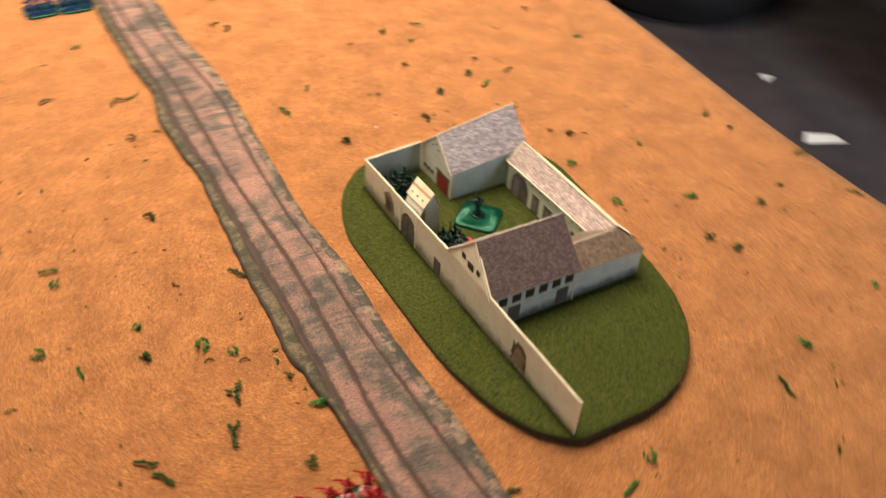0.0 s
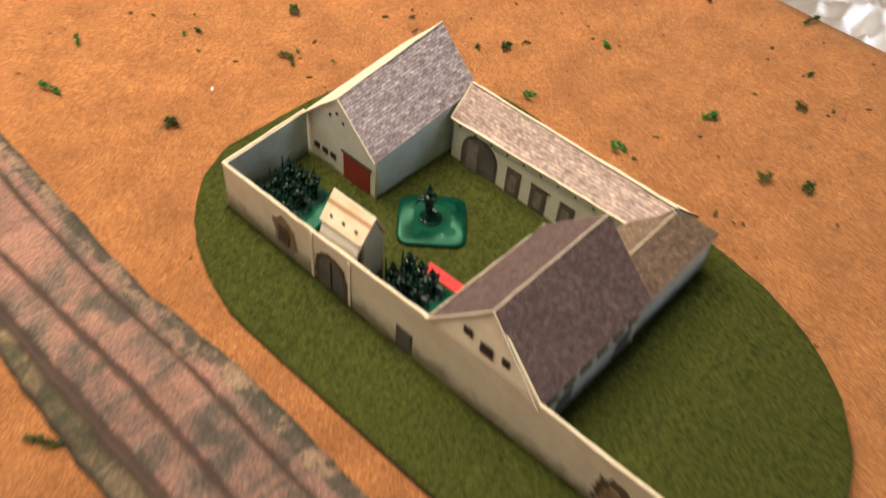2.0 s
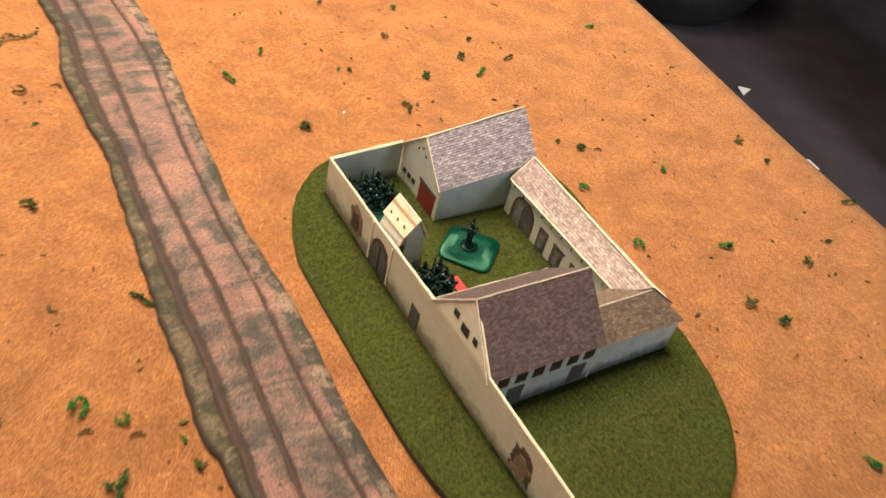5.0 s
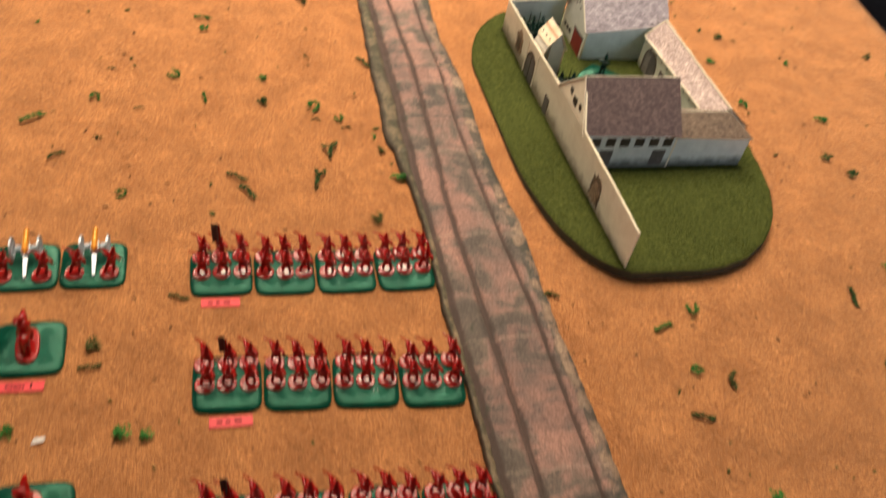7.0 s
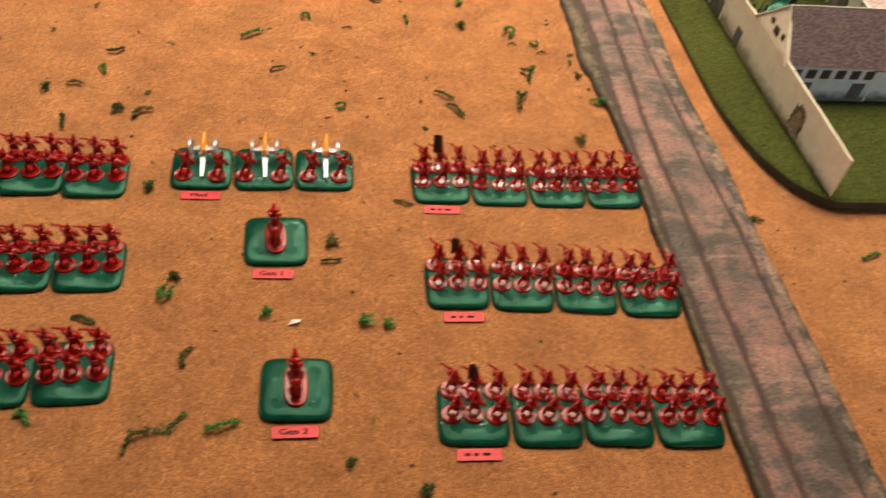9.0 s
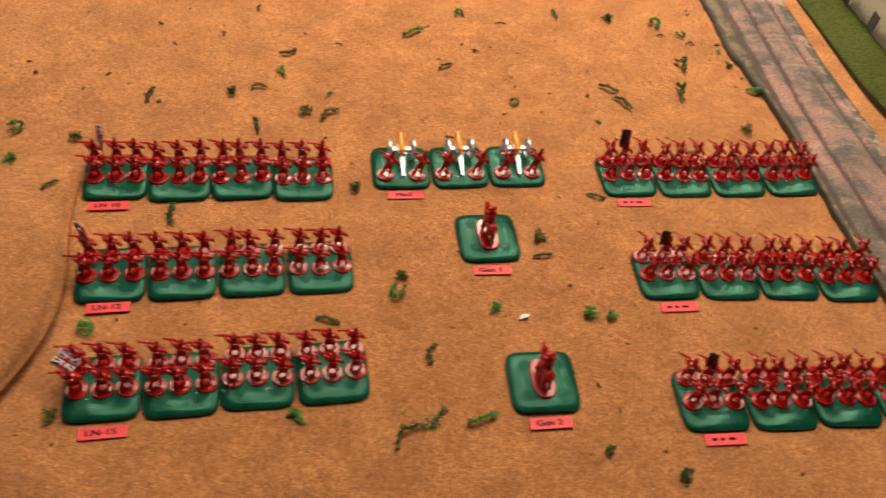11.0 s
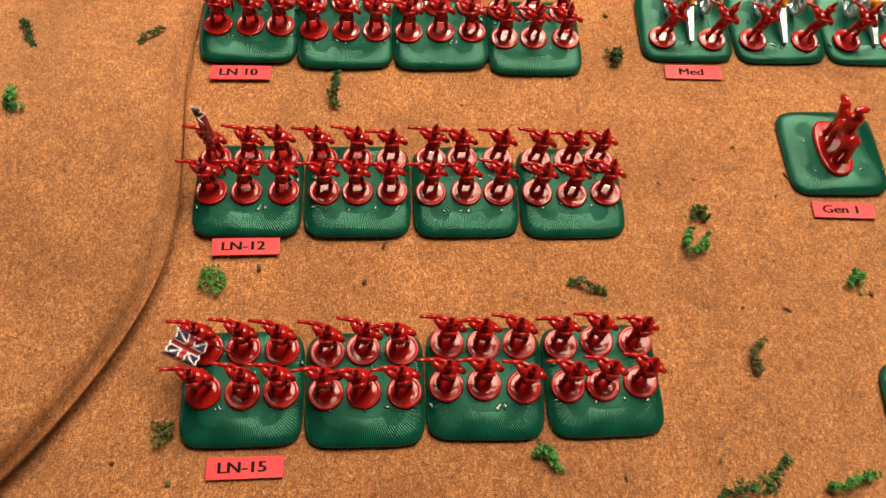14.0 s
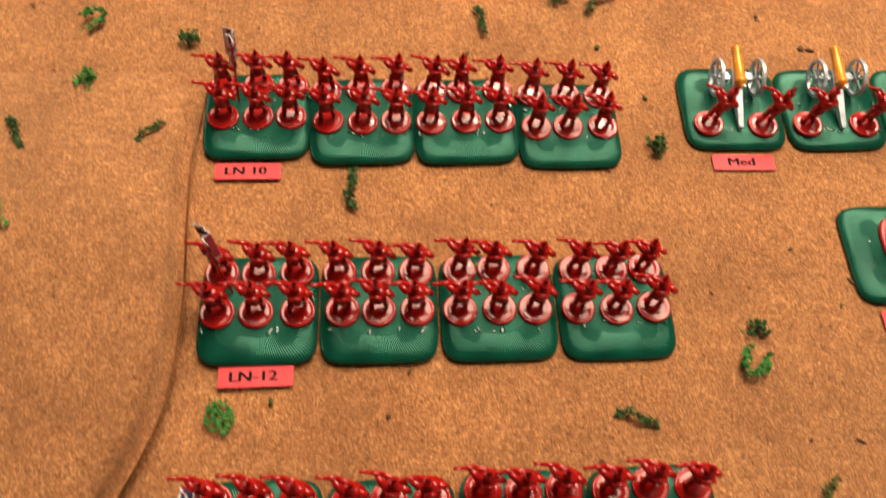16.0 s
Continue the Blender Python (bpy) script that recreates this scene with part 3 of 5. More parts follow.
def oval(n):
    x0, x1, y0, y1 = 0.2965, 0.541, 0.2535, 0.662
    corners = ((x1, y0, 0.127, 0.17, -90), (x1, y1, 0.09, 0.11, 0), (x0, y1, 0.100, 0.130, 90), (x0, y0, 0.06, 0.15, 180))
    out = []
    for cxx, cyy, rx, ry, a0 in corners:
        mx, my = (cxx - rx if cxx == x1 else cxx + rx), (cyy + ry if cyy == y0 else cyy - ry)
        for i in range(n):
            a = radians(a0 + 90 * i / (n - 1))
            wob = 1 + 0.012 * noise.noise(Vector((math.cos(a) * 2 + a0, math.sin(a) * 2, 0.5))) + 0.010 * noise.noise(Vector((math.cos(a) * 9 + a0, math.sin(a) * 9, 1.5)))
            out.append((mx + rx * math.cos(a) * wob, my + ry * math.sin(a) * wob))
    return out


rim = [(x + 0.014 * smooth_step(0.40, 0.50, y) * smooth_step(0.44, 0.53, x), y) for x, y in oval(22)]
bm = bmesh.new()
ctr = (0.425, 0.455)
rings = []
for s in (1.0, 0.985, 0.93, 0.8, 0.65, 0.5, 0.35, 0.2, 0.08):
    rr = []
    for x, y in rim:
        px, py = ctr[0] + (x - ctr[0]) * s, ctr[1] + (y - ctr[1]) * s
        up = 0.0 if s < 0.99 else -0.0012
        rr.append(bm.verts.new((px, py, base_z(py) + up + 0.0005 * noise.noise(Vector((px * 60, py * 60, 0))))))
    rings.append(rr)
bottom = [bm.verts.new((x, y, max(0.0002, base_z(y) - 0.0090))) for x, y in rim]
N = len(rim)
for a, b_ in zip(rings, rings[1:]):
    for i in range(N):
        bm.faces.new((a[i], a[(i + 1) % N], b_[(i + 1) % N], b_[i]))
bm.faces.new(rings[-1])
for i in range(N):
    bm.faces.new((bottom[i], bottom[(i + 1) % N], rings[0][(i + 1) % N], rings[0][i])).material_index = 1
bm.faces.new(bottom[::-1]).material_index = 1
part("grass_base", bm, [GRASS, BOARD_EDGE], farm, "oval base flocked with olive green grass")

WX = 0.346
WALL_T = 0.0016
IN = 0.0018


def card(name, panels, mats, label="", parent=farm, thick=WALL_T):
    """One card panel after another, each a part of its own; the first is returned."""
    made = []
    for pts in panels:
        bm = bmesh.new()
        plate(bm, pts, thick)
        made.append(part(name, bm, mats, parent, label))
    return made[0]


def patch(name, parent, axis, at, a0, a1, z0, z1, mat, arch=False, out=-1, lift=0.0005, rag=0.0):
    """A printed door or window, a hair proud of its wall. axis: the wall's normal; out: the way that it faces."""
    n = 7 if arch else 0
    half, mid = (a1 - a0) / 2, (a0 + a1) / 2
    spring = z1 - half if arch else z1
    poly = [(a0, z0), (a1, z0), (a1, spring)]
    if arch:
        poly += [(mid + half * math.cos(math.pi * i / (n + 1)), spring + half * math.sin(math.pi * i / (n + 1))) for i in range(1, n + 1)]
    poly.append((a0, spring))
    if rag:
        fine = []
        for p, q in zip(poly, poly[1:] + poly[:1]):
            steps = max(1, int(math.dist(p, q) / 0.0016))
            fine += [(p[0] + (q[0] - p[0]) * i / steps, p[1] + (q[1] - p[1]) * i / steps) for i in range(steps)]
        poly = [(a + rag * noise.noise(Vector((a * 420, z * 420, 1.0))), z + rag * noise.noise(Vector((a * 420, z * 420, 7.0)))) for a, z in fine]
    bm = bmesh.new()
    place = at + out * lift
    pts = [(place, a, z) if axis == "x" else (a, place, z) for a, z in poly]
    if (axis == "x") == (out < 0):
        pts = pts[::-1]
    plate(bm, pts, lift)
    return part(name, bm, [mat, mat], parent)


zw = 0.0405
yS, yN = 0.259, 0.616
hs_y0, hs_y1, hs_yr = 0.384, 0.452, 0.419
# outer west wall, which carries the gable of the farmhouse
pts = [(WX, yN, base_z(yN) - 0.001), (WX, 0.45, base_z(0.45) - 0.001), (WX, 0.36, base_z(0.36) - 0.001), (WX, yS, base_z(yS) - 0.001), (WX, yS, 0.0475), (WX, hs_y0 - 0.002, 0.0465), (WX, hs_y1, 0.0450), (WX, 0.535, 0.0405), (WX, yN, 0.0375)]
west = card("west_wall", [pts], [WALL_CREAM, CARD], "cream card wall with printed arches")
GX = WX + 0.006
card("gable_wall", [[(WX, hs_y1, 0.0452), (WX, hs_y0 - 0.002, 0.0467), (GX, hs_yr, 0.0765)]], [WALL_CREAM_TOP, CARD], "cream gable with small dark windows")
patch("door_frame", west, "x", WX, 0.4612, 0.4728, 0.0036, 0.0218, SOOT, lift=0.0003)
patch("gate_arch", west, "x", WX, 0.5095, 0.5365, 0.0036, 0.0330, SOOT, True, lift=0.0003, rag=0.0026)
patch("gate_joint", west, "x", WX - 0.0005, 0.5224, 0.5232, 0.0040, 0.0290, WINDOW_DARK)
patch("postern_door", west, "x", WX, 0.4625, 0.4715, 0.0040, 0.0205, DOOR_GREY)
for y0, y1, z0, z1 in ((0.4255, 0.4310, 0.0545, 0.0595), (0.4120, 0.4200, 0.0510, 0.0580), (0.4025, 0.4070, 0.0530, 0.0580)):
    patch("window", west, "x", WX + 0.19 * (z0 - 0.0460), y0, y1, z0, z1, WINDOW_DARK)
patch("gate", west, "x", WX, 0.5130, 0.5330, 0.0036, 0.0300, DOOR_GREY, True)
patch("broken_arch", west, "x", WX, 0.5530, 0.5710, 0.0100, 0.0330, RUBBLE, True, rag=0.0034)
patch("rubble_fill", west, "x", WX - 0.0005, 0.5585, 0.5670, 0.0120, 0.0270, SOOT, True, rag=0.0030)
patch("broken_arch", west, "x", WX, 0.3250, 0.3450, 0.0130, 0.0365, SOOT, True, rag=0.0034)
patch("rubble_fill", west, "x", WX - 0.0005, 0.3270, 0.3420, 0.0130, 0.0300, RUBBLE, True, rag=0.0030)
for y0 in (0.5075, 0.5375):
    patch("pier", west, "x", WX, y0, y0 + 0.0022, 0.0040, 0.0395, CARD)
# north wall
nx = 0.412
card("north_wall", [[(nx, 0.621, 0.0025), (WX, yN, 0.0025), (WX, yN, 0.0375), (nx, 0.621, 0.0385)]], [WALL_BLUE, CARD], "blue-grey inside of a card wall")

# barn
bx0, bx1, by0, by1, byr = 0.4145, 0.497, 0.5600, 0.6225, 0.5925
barn = card("barn_wall", [
    [(bx0, by1, 0.0025), (bx0, by0, 0.0025), (bx0, by0, 0.0345), (bx0, byr, 0.0610), (bx0, by1, 0.0340)]], [WALL_LIME, CARD], "limewashed barn gable")
card("barn_wall", [
    [(bx0 + IN, by0, 0.0025), (bx1 - IN, by0, 0.0025), (bx1 - IN, by0, 0.0440), (bx0 + IN, by0, 0.0345)],
    [(bx1, by0, 0.0025), (bx1, by1, 0.0025), (bx1, by1, 0.0440), (bx1, byr, 0.0730), (bx1, by0, 0.0440)],
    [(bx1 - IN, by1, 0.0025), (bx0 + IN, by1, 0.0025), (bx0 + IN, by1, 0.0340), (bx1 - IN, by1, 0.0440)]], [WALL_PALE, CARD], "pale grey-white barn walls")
card("barn_roof_slope", [
    [(bx0 - 0.002, by0 - 0.0015, 0.0345), (bx1 + 0.006, by0 - 0.0015, 0.0465), (bx1 + 0.006, byr, 0.0770), (bx0 - 0.0005, byr, 0.0625)]], [TILE_SLATE, CARD], "grey printed slates with cream cut edges", thick=0.0011)
card("barn_roof_slope", [
    [(bx1 + 0.006, by1 + 0.0015, 0.0460), (bx0 - 0.002, by1 + 0.0015, 0.0345), (bx0 - 0.0005, byr, 0.0625), (bx1 + 0.006, byr, 0.0770)]], [CARD_BACK, CARD], "unprinted cream card back slope", thick=0.0011)
for y0 in (0.6105, 0.6030, 0.5955):
    patch("window", barn, "x", bx0, y0, y0 + 0.0048, 0.0125, 0.0168, WINDOW_DARK)
patch("barn_door", barn, "x", bx0, 0.5645, 0.5880, 0.0042, 0.0235, DOOR_RED)
patch("door_lintel", barn, "x", bx0, 0.5630, 0.5900, 0.0235, 0.0258, DOOR_GREY)
for y0, z0 in ((0.5985, 0.0460), (0.5925, 0.0500), (0.5870, 0.0455)):
    patch("vent_hole", barn, "x", bx0, y0, y0 + 0.0018, z0, z0 + 0.0018, WINDOW_DARK)

# long range on the east side and the wing that joins it to the farmhouse
gx0, gx1, gxr, gy0, gy1 = 0.480, 0.513, 0.4960, 0.4060, 0.5560
rng_ = card("range_wall", [
    [(gx0, gy1, 0.0025), (gx0, 0.425, 0.0025), (gx0, 0.425, 0.0385), (gx0, gy1, 0.0360)],
    [(gx1 - IN, gy1, 0.0025), (gx0 + IN, gy1, 0.0025), (gx0 + IN, gy1, 0.0375), (gxr, gy1, 0.0515), (gx1 - IN, gy1, 0.0375)],
    [(gx1, 0.387, 0.004), (gx1, gy1, 0.0025), (gx1, gy1, 0.0360), (gx1, 0.387, 0.0370)]], [WALL_COURT, CARD], "off-white printed range walls")
card("range_roof_slope", [
    [(gx0 - 0.002, gy1 + 0.001, 0.0355), (gx0 - 0.002, 0.4190, 0.0400), (gxr, gy0 - 0.0005, 0.0530), (gxr, gy1 + 0.001, 0.0535)]], [TILE_PINK, CARD], "pinkish grey printed tiles with cream cut edges", thick=0.0011)
card("range_roof_slope", [
    [(gx1 + 0.002, gy0 - 0.006, 0.0372), (gx1 + 0.002, gy1 + 0.001, 0.0355), (gxr, gy1 + 0.001, 0.0535), (gxr, gy0 - 0.0005, 0.0530)]], [CARD_BACK, CARD], "unprinted cream card back slope", thick=0.0011)
for y0, y1, z1 in ((0.4985, 0.5100, 0.0245), (0.4780, 0.4905, 0.0238), (0.4570, 0.4685, 0.0240), (0.4375, 0.4460, 0.0240)):
    patch("door_frame", rng_, "x", gx0, y0, y1, 0.0032, z1, SOOT, lift=0.0003)
patch("gate_arch", rng_, "x", gx0, 0.5175, 0.5475, 0.0032, 0.0320, SOOT, True, lift=0.0003)
patch("barn_gate", rng_, "x", gx0, 0.5195, 0.5455, 0.0034, 0.0300, DOOR_GREY, True)
patch("gate_leaf", rng_, "x", gx0 - 0.0005, 0.5335, 0.5425, 0.0040, 0.0255, PANEL, lift=0.0003)
for y0 in (0.5015, 0.4812, 0.4602):
    patch("door_panel", rng_, "x", gx0 - 0.0005, y0, y0 + 0.0055, 0.0070, 0.0195, PANEL, lift=0.0003)
patch("door", rng_, "x", gx0, 0.4995, 0.5090, 0.0034, 0.0230, DOOR_GREY)
patch("door", rng_, "x", gx0, 0.4790, 0.4895, 0.0050, 0.0225, DOOR_GREY)
patch("door_lintel", rng_, "x", gx0, 0.4760, 0.4910, 0.0225, 0.0240, SOOT)
patch("door", rng_, "x", gx0, 0.4580, 0.4675, 0.0034, 0.0225, DOOR_GREY)
patch("window", rng_, "x", gx0, 0.4385, 0.4450, 0.0150, 0.0230, WINDOW_DARK)
bm = bmesh.new()
plate(bm, [(gx0 - 0.0012, gy1, 0.0315), (gx0 - 0.0012, 0.4220, 0.0350), (gx0 - 0.0012, 0.4220, 0.0378), (gx0 - 0.0012, gy1, 0.0345)], 0.001)
part("eaves_strip", bm, [CARD, CARD], rng_, "cream card strip under the eaves")
for i in range(10):
    y0 = 0.432 + i * 0.0130
    zc = 0.0350 - (y0 - 0.422) * 0.024
    patch("vent_hole", rng_, "x", gx0 - 0.0012, y0, y0 + 0.0013, zc, zc + 0.0014, WINDOW_DARK)

sx0, sx1, sy0, sy1, syr = 0.4320, 0.513, 0.3848, 0.4230, 0.4050
zb = base_z(sy0) - 0.001
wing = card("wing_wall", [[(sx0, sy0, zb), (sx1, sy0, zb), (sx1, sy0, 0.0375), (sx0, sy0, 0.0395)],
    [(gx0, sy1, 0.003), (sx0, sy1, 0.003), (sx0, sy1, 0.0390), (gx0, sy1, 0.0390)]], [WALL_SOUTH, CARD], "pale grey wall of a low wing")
card("wing_roof_slope", [
    [(sx0 - 0.001, sy0 - 0.002, 0.0390), (sx1 + 0.002, sy0 - 0.002, 0.0365), (gxr, syr, 0.0515), (sx0 - 0.001, syr, 0.0520)],
    [(gxr + 0.001, sy1 + 0.002, 0.0395), (sx0 - 0.001, sy1 + 0.002, 0.0400), (sx0 - 0.001, syr, 0.0520), (gxr, syr, 0.0515)],
    [(sx1 + 0.002, sy0 - 0.002, 0.0365), (sx1 + 0.0018, sy1, 0.0365), (gxr, syr, 0.0515)]], [TILE_BROWN, CARD], "brown printed tiles on a hipped wing roof", thick=0.0010)

# farmhouse
hx0, hx1 = WX + 0.0016, 0.4385
zb = base_z(hs_y0) - 0.001
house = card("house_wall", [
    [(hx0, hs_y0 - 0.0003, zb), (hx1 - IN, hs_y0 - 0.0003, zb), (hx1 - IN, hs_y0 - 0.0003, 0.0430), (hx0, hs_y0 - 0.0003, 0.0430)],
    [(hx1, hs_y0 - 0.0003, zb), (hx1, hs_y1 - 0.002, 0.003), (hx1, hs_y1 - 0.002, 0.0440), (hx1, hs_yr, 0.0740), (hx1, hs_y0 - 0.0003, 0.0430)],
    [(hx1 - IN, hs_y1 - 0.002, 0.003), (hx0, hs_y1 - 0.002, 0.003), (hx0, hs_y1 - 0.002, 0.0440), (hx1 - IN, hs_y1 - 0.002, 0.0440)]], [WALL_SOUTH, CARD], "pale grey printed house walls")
card("house_roof_slope", [
    [(WX - 0.001, hs_y0 - 0.0025, 0.0430), (hx1 + 0.0015, hs_y0 - 0.0025, 0.0415), (hx1 + 0.0020, hs_yr, 0.0775), (GX - 0.001, hs_yr, 0.0775)],
    [(hx1 + 0.0015, hs_y1 + 0.001, 0.0450), (WX - 0.001, hs_y1 + 0.001, 0.0455), (GX - 0.001, hs_yr, 0.0775), (hx1 + 0.0020, hs_yr, 0.0775)]], [TILE_DARK, CARD], "dark mauve-brown printed tiles", thick=0.0011)
for x0 in (0.3565, 0.3705, 0.3840, 0.3980, 0.4120, 0.4255):
    patch("window", house, "y", hs_y0 - 0.0003, x0, x0 + 0.0085, 0.0298, 0.0385, WINDOW_DARK)
for x0 in (0.3675, 0.4185):
    patch("door", house, "y", hs_y0 - 0.0003, x0, x0 + 0.0125, base_z(hs_y0) + 0.003, 0.0255, DOOR_GREY)

# dovecote over the gate
tx0, tx1, ty0, ty1, txr = WX + 0.0062, 0.3690, 0.5060, 0.5350, 0.3612
card("dovecote_wall", [
    [(tx1, ty0, 0.0025), (tx1, ty1, 0.0025), (tx1, ty1, 0.0480), (tx1, ty0, 0.0480)],
    [(tx0 + IN, ty0, 0.0025), (tx1 - IN, ty0, 0.0025), (tx1 - IN, ty0, 0.0490), (txr, ty0, 0.0635), (tx0 + IN, ty0, 0.0540)],
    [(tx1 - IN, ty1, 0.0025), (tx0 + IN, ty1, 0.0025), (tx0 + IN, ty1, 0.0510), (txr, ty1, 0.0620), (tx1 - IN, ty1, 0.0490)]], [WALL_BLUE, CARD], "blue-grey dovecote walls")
card("dovecote_front", [[(WX + 0.0022, ty1, 0.0395), (WX + 0.0022, ty0, 0.0420), (tx0, ty0, 0.0530), (tx0, ty1, 0.0500)]], [WALL_LIME, CARD], "white card flap sloping down to the wall")
card("dovecote_roof_slope", [
    [(tx0 - 0.0018, ty1 + 0.0015, 0.0490), (tx0 - 0.0018, ty0 - 0.0015, 0.0520), (txr, ty0 - 0.0015, 0.0655), (txr, ty1 + 0.0015, 0.0640)],
    [(tx1 + 0.002, ty0 - 0.0015, 0.0480), (tx1 + 0.002, ty1 + 0.0015, 0.0480), (txr, ty1 + 0.0015, 0.0640), (txr, ty0 - 0.0015, 0.0655)]], [TILE_STRAW, CARD], "straw-coloured card roof with a rusty streak", thick=0.0009)


def card_edge(name, runs, radius=0.0006, mat=CARD):
    """Cream folds and cut edges of the card roofs."""
    for a, b in runs:
        bm = bmesh.new()
        a, b = Vector(a), Vector(b)
        steps = max(3, int((b - a).length / 0.008))
        pts = [a.lerp(b, i / steps) + (noise.noise_vector(a.lerp(b, i / steps) * 130) * 0.00055 if 0 < i < steps else Vector()) for i in range(steps + 1)]
        side = (b - a).cross(Vector((0.31, 0.17, 0.93))).normalized()
        other = (b - a).cross(side).normalized()
        loops = []
        for p in pts:
            w = radius * (0.95 + 0.35 * noise.noise(p * 210))
            loops.append([bm.verts.new(p + (side * math.cos(k * math.pi / 3) + other * math.sin(k * math.pi / 3)) * w) for k in range(6)])
        for u, v in zip(loops, loops[1:]):
            for k in range(6):
                bm.faces.new((u[k], u[(k + 1) % 6], v[(k + 1) % 6], v[k]))
        bm.faces.new(loops[0][::-1])
        bm.faces.new(loops[-1])
        part(name, bm, mat, farm)


hw, he = WX - 0.001, hx1 + 0.0015
card_edge("roof_edge", [((GX - 0.001, hs_yr, 0.0777), (he, hs_yr, 0.0777)), ((hw, hs_y0 - 0.0025, 0.0428), (GX - 0.001, hs_yr, 0.0777)), ((hw, hs_y1 + 0.001, 0.0453), (GX - 0.001, hs_yr, 0.0777)), ((hw, hs_y1 + 0.001, 0.0453), (he, hs_y1 + 0.001, 0.0448))], 0.00046, CARD_BACK)
card_edge("roof_edge", [((bx0 - 0.0005, byr, 0.0628), (bx1 + 0.006, byr, 0.0773)), ((bx0 - 0.002, by0 - 0.0015, 0.0343), (bx0 - 0.0005, byr, 0.0625)), ((bx0 - 0.002, by1 + 0.0015, 0.0343), (bx0 - 0.0005, byr, 0.0625))])
card_edge("roof_edge", [((gxr, gy0, 0.0533), (gxr, gy1 + 0.001, 0.0537)), ((gx0 - 0.002, gy1 + 0.001, 0.0355), (gx0 - 0.002, 0.4190, 0.0400)), ((gx0 - 0.002, gy1 + 0.001, 0.0355), (gxr, gy1 + 0.001, 0.0535)), ((gx1 + 0.002, gy1, 0.0355), (gx1 + 0.002, gy0 - 0.006, 0.0372))], 0.0008)
card_edge("roof_edge", [((sx0, syr, 0.0521), (gxr, syr, 0.0517))], 0.0005)
card_edge("wall_coping", [((WX - 0.0006 + 0.0014, yS, 0.0476), (WX + 0.0008, hs_y0 - 0.002, 0.0466)), ((WX + 0.0008, hs_y1, 0.0451), (WX + 0.0008, 0.535, 0.0406)), ((WX + 0.0008, 0.535, 0.0406), (WX + 0.0008, yN, 0.0376)), ((WX, yN, 0.0376), (nx, 0.621, 0.0386))], 0.0011)
card_edge("roof_fold", [((gxr - 0.0005, gy0 - 0.001, 0.0532), (gx0 - 0.002, 0.4185, 0.0404)), ((gxr + 0.0005, gy0 - 0.001, 0.0532), (gx1 + 0.003, gy0 - 0.007, 0.0375))], 0.0007, WINDOW_DARK)
for k in range(3):
    patch("nest_hole", farm, "x", tx0 + 0.0012, ty1 - 0.0060 - 0.0095 * k, ty1 - 0.0042 - 0.0095 * k, 0.0532 + 0.0010 * k, 0.0550 + 0.0010 * k, WINDOW_DARK, lift=0.0006)

# short static grass over the base, kept off the buildings
rnd = random.Random(5)
BUILT = ((0.344, 0.435, 0.382, 0.455), (0.43, 0.516, 0.384, 0.426), (0.478, 0.516, 0.40, 0.558), (0.412, 0.50, 0.558, 0.624), (0.3455, 0.369, 0.505, 0.536))
edge_pts = [Vector(p) for p in rim]


def on_base(x, y):
    c = False
    for p, q in zip(edge_pts, edge_pts[1:] + edge_pts[:1]):
        if (p.y > y) != (q.y > y) and x < (q.x - p.x) * (y - p.y) / (q.y - p.y) + p.x:
            c = not c
    return c


verts, faces = [], []
while len(faces) < 42000:
    x, y = rnd.uniform(0.294, 0.562), rnd.uniform(0.25, 0.666)
    if any(a < x < b and c < y < d for a, b, c, d in BUILT) or abs(x - WX - 0.0008) < 0.0012 or not on_base(x, y):
        continue
    yard_in = x > WX and 0.45 < y < 0.62
    z, h, a = base_z(y) - 0.0003, rnd.uniform(0.0006, 0.0012 if yard_in else 0.0017), rnd.uniform(0, 6.283)
    w, la, lb = rnd.uniform(0.00022, 0.0004), rnd.uniform(-0.0008, 0.0008), rnd.uniform(-0.0008, 0.0008)
    k = len(verts)
    verts += [(x - w * math.cos(a), y - w * math.sin(a), z), (x + w * math.cos(a), y + w * math.sin(a), z), (x + la, y + lb, z + h)]
    faces.append((k, k + 1, k + 2))
for _ in range(5200):
    y = rnd.uniform(yS - 0.001, yN)
    x, h = WX - 0.0002 - abs(rnd.gauss(0, 0.0016)), rnd.uniform(0.0012, 0.0034) * (0.7 + 0.8 * abs(noise.noise(Vector((y * 60, 0, 5)))))
    z, w, k = base_z(y) - 0.0003, rnd.uniform(0.00018, 0.00034), len(verts)
    verts += [(x, y - w, z), (x, y + w, z), (x + rnd.uniform(-0.001, 0.0), y + rnd.uniform(-0.001, 0.001), z + h)]
    faces.append((k, k + 1, k + 2))
me = bpy.data.meshes.new("static_grass")
me.from_pydata(verts, [], faces)
me.materials.append(BLADES)
tagged(part("static_grass", me, None, farm, "short olive static grass"), kind="stuff")

# ---- toy soldiers and their stands ----
TRAY = 0.0432


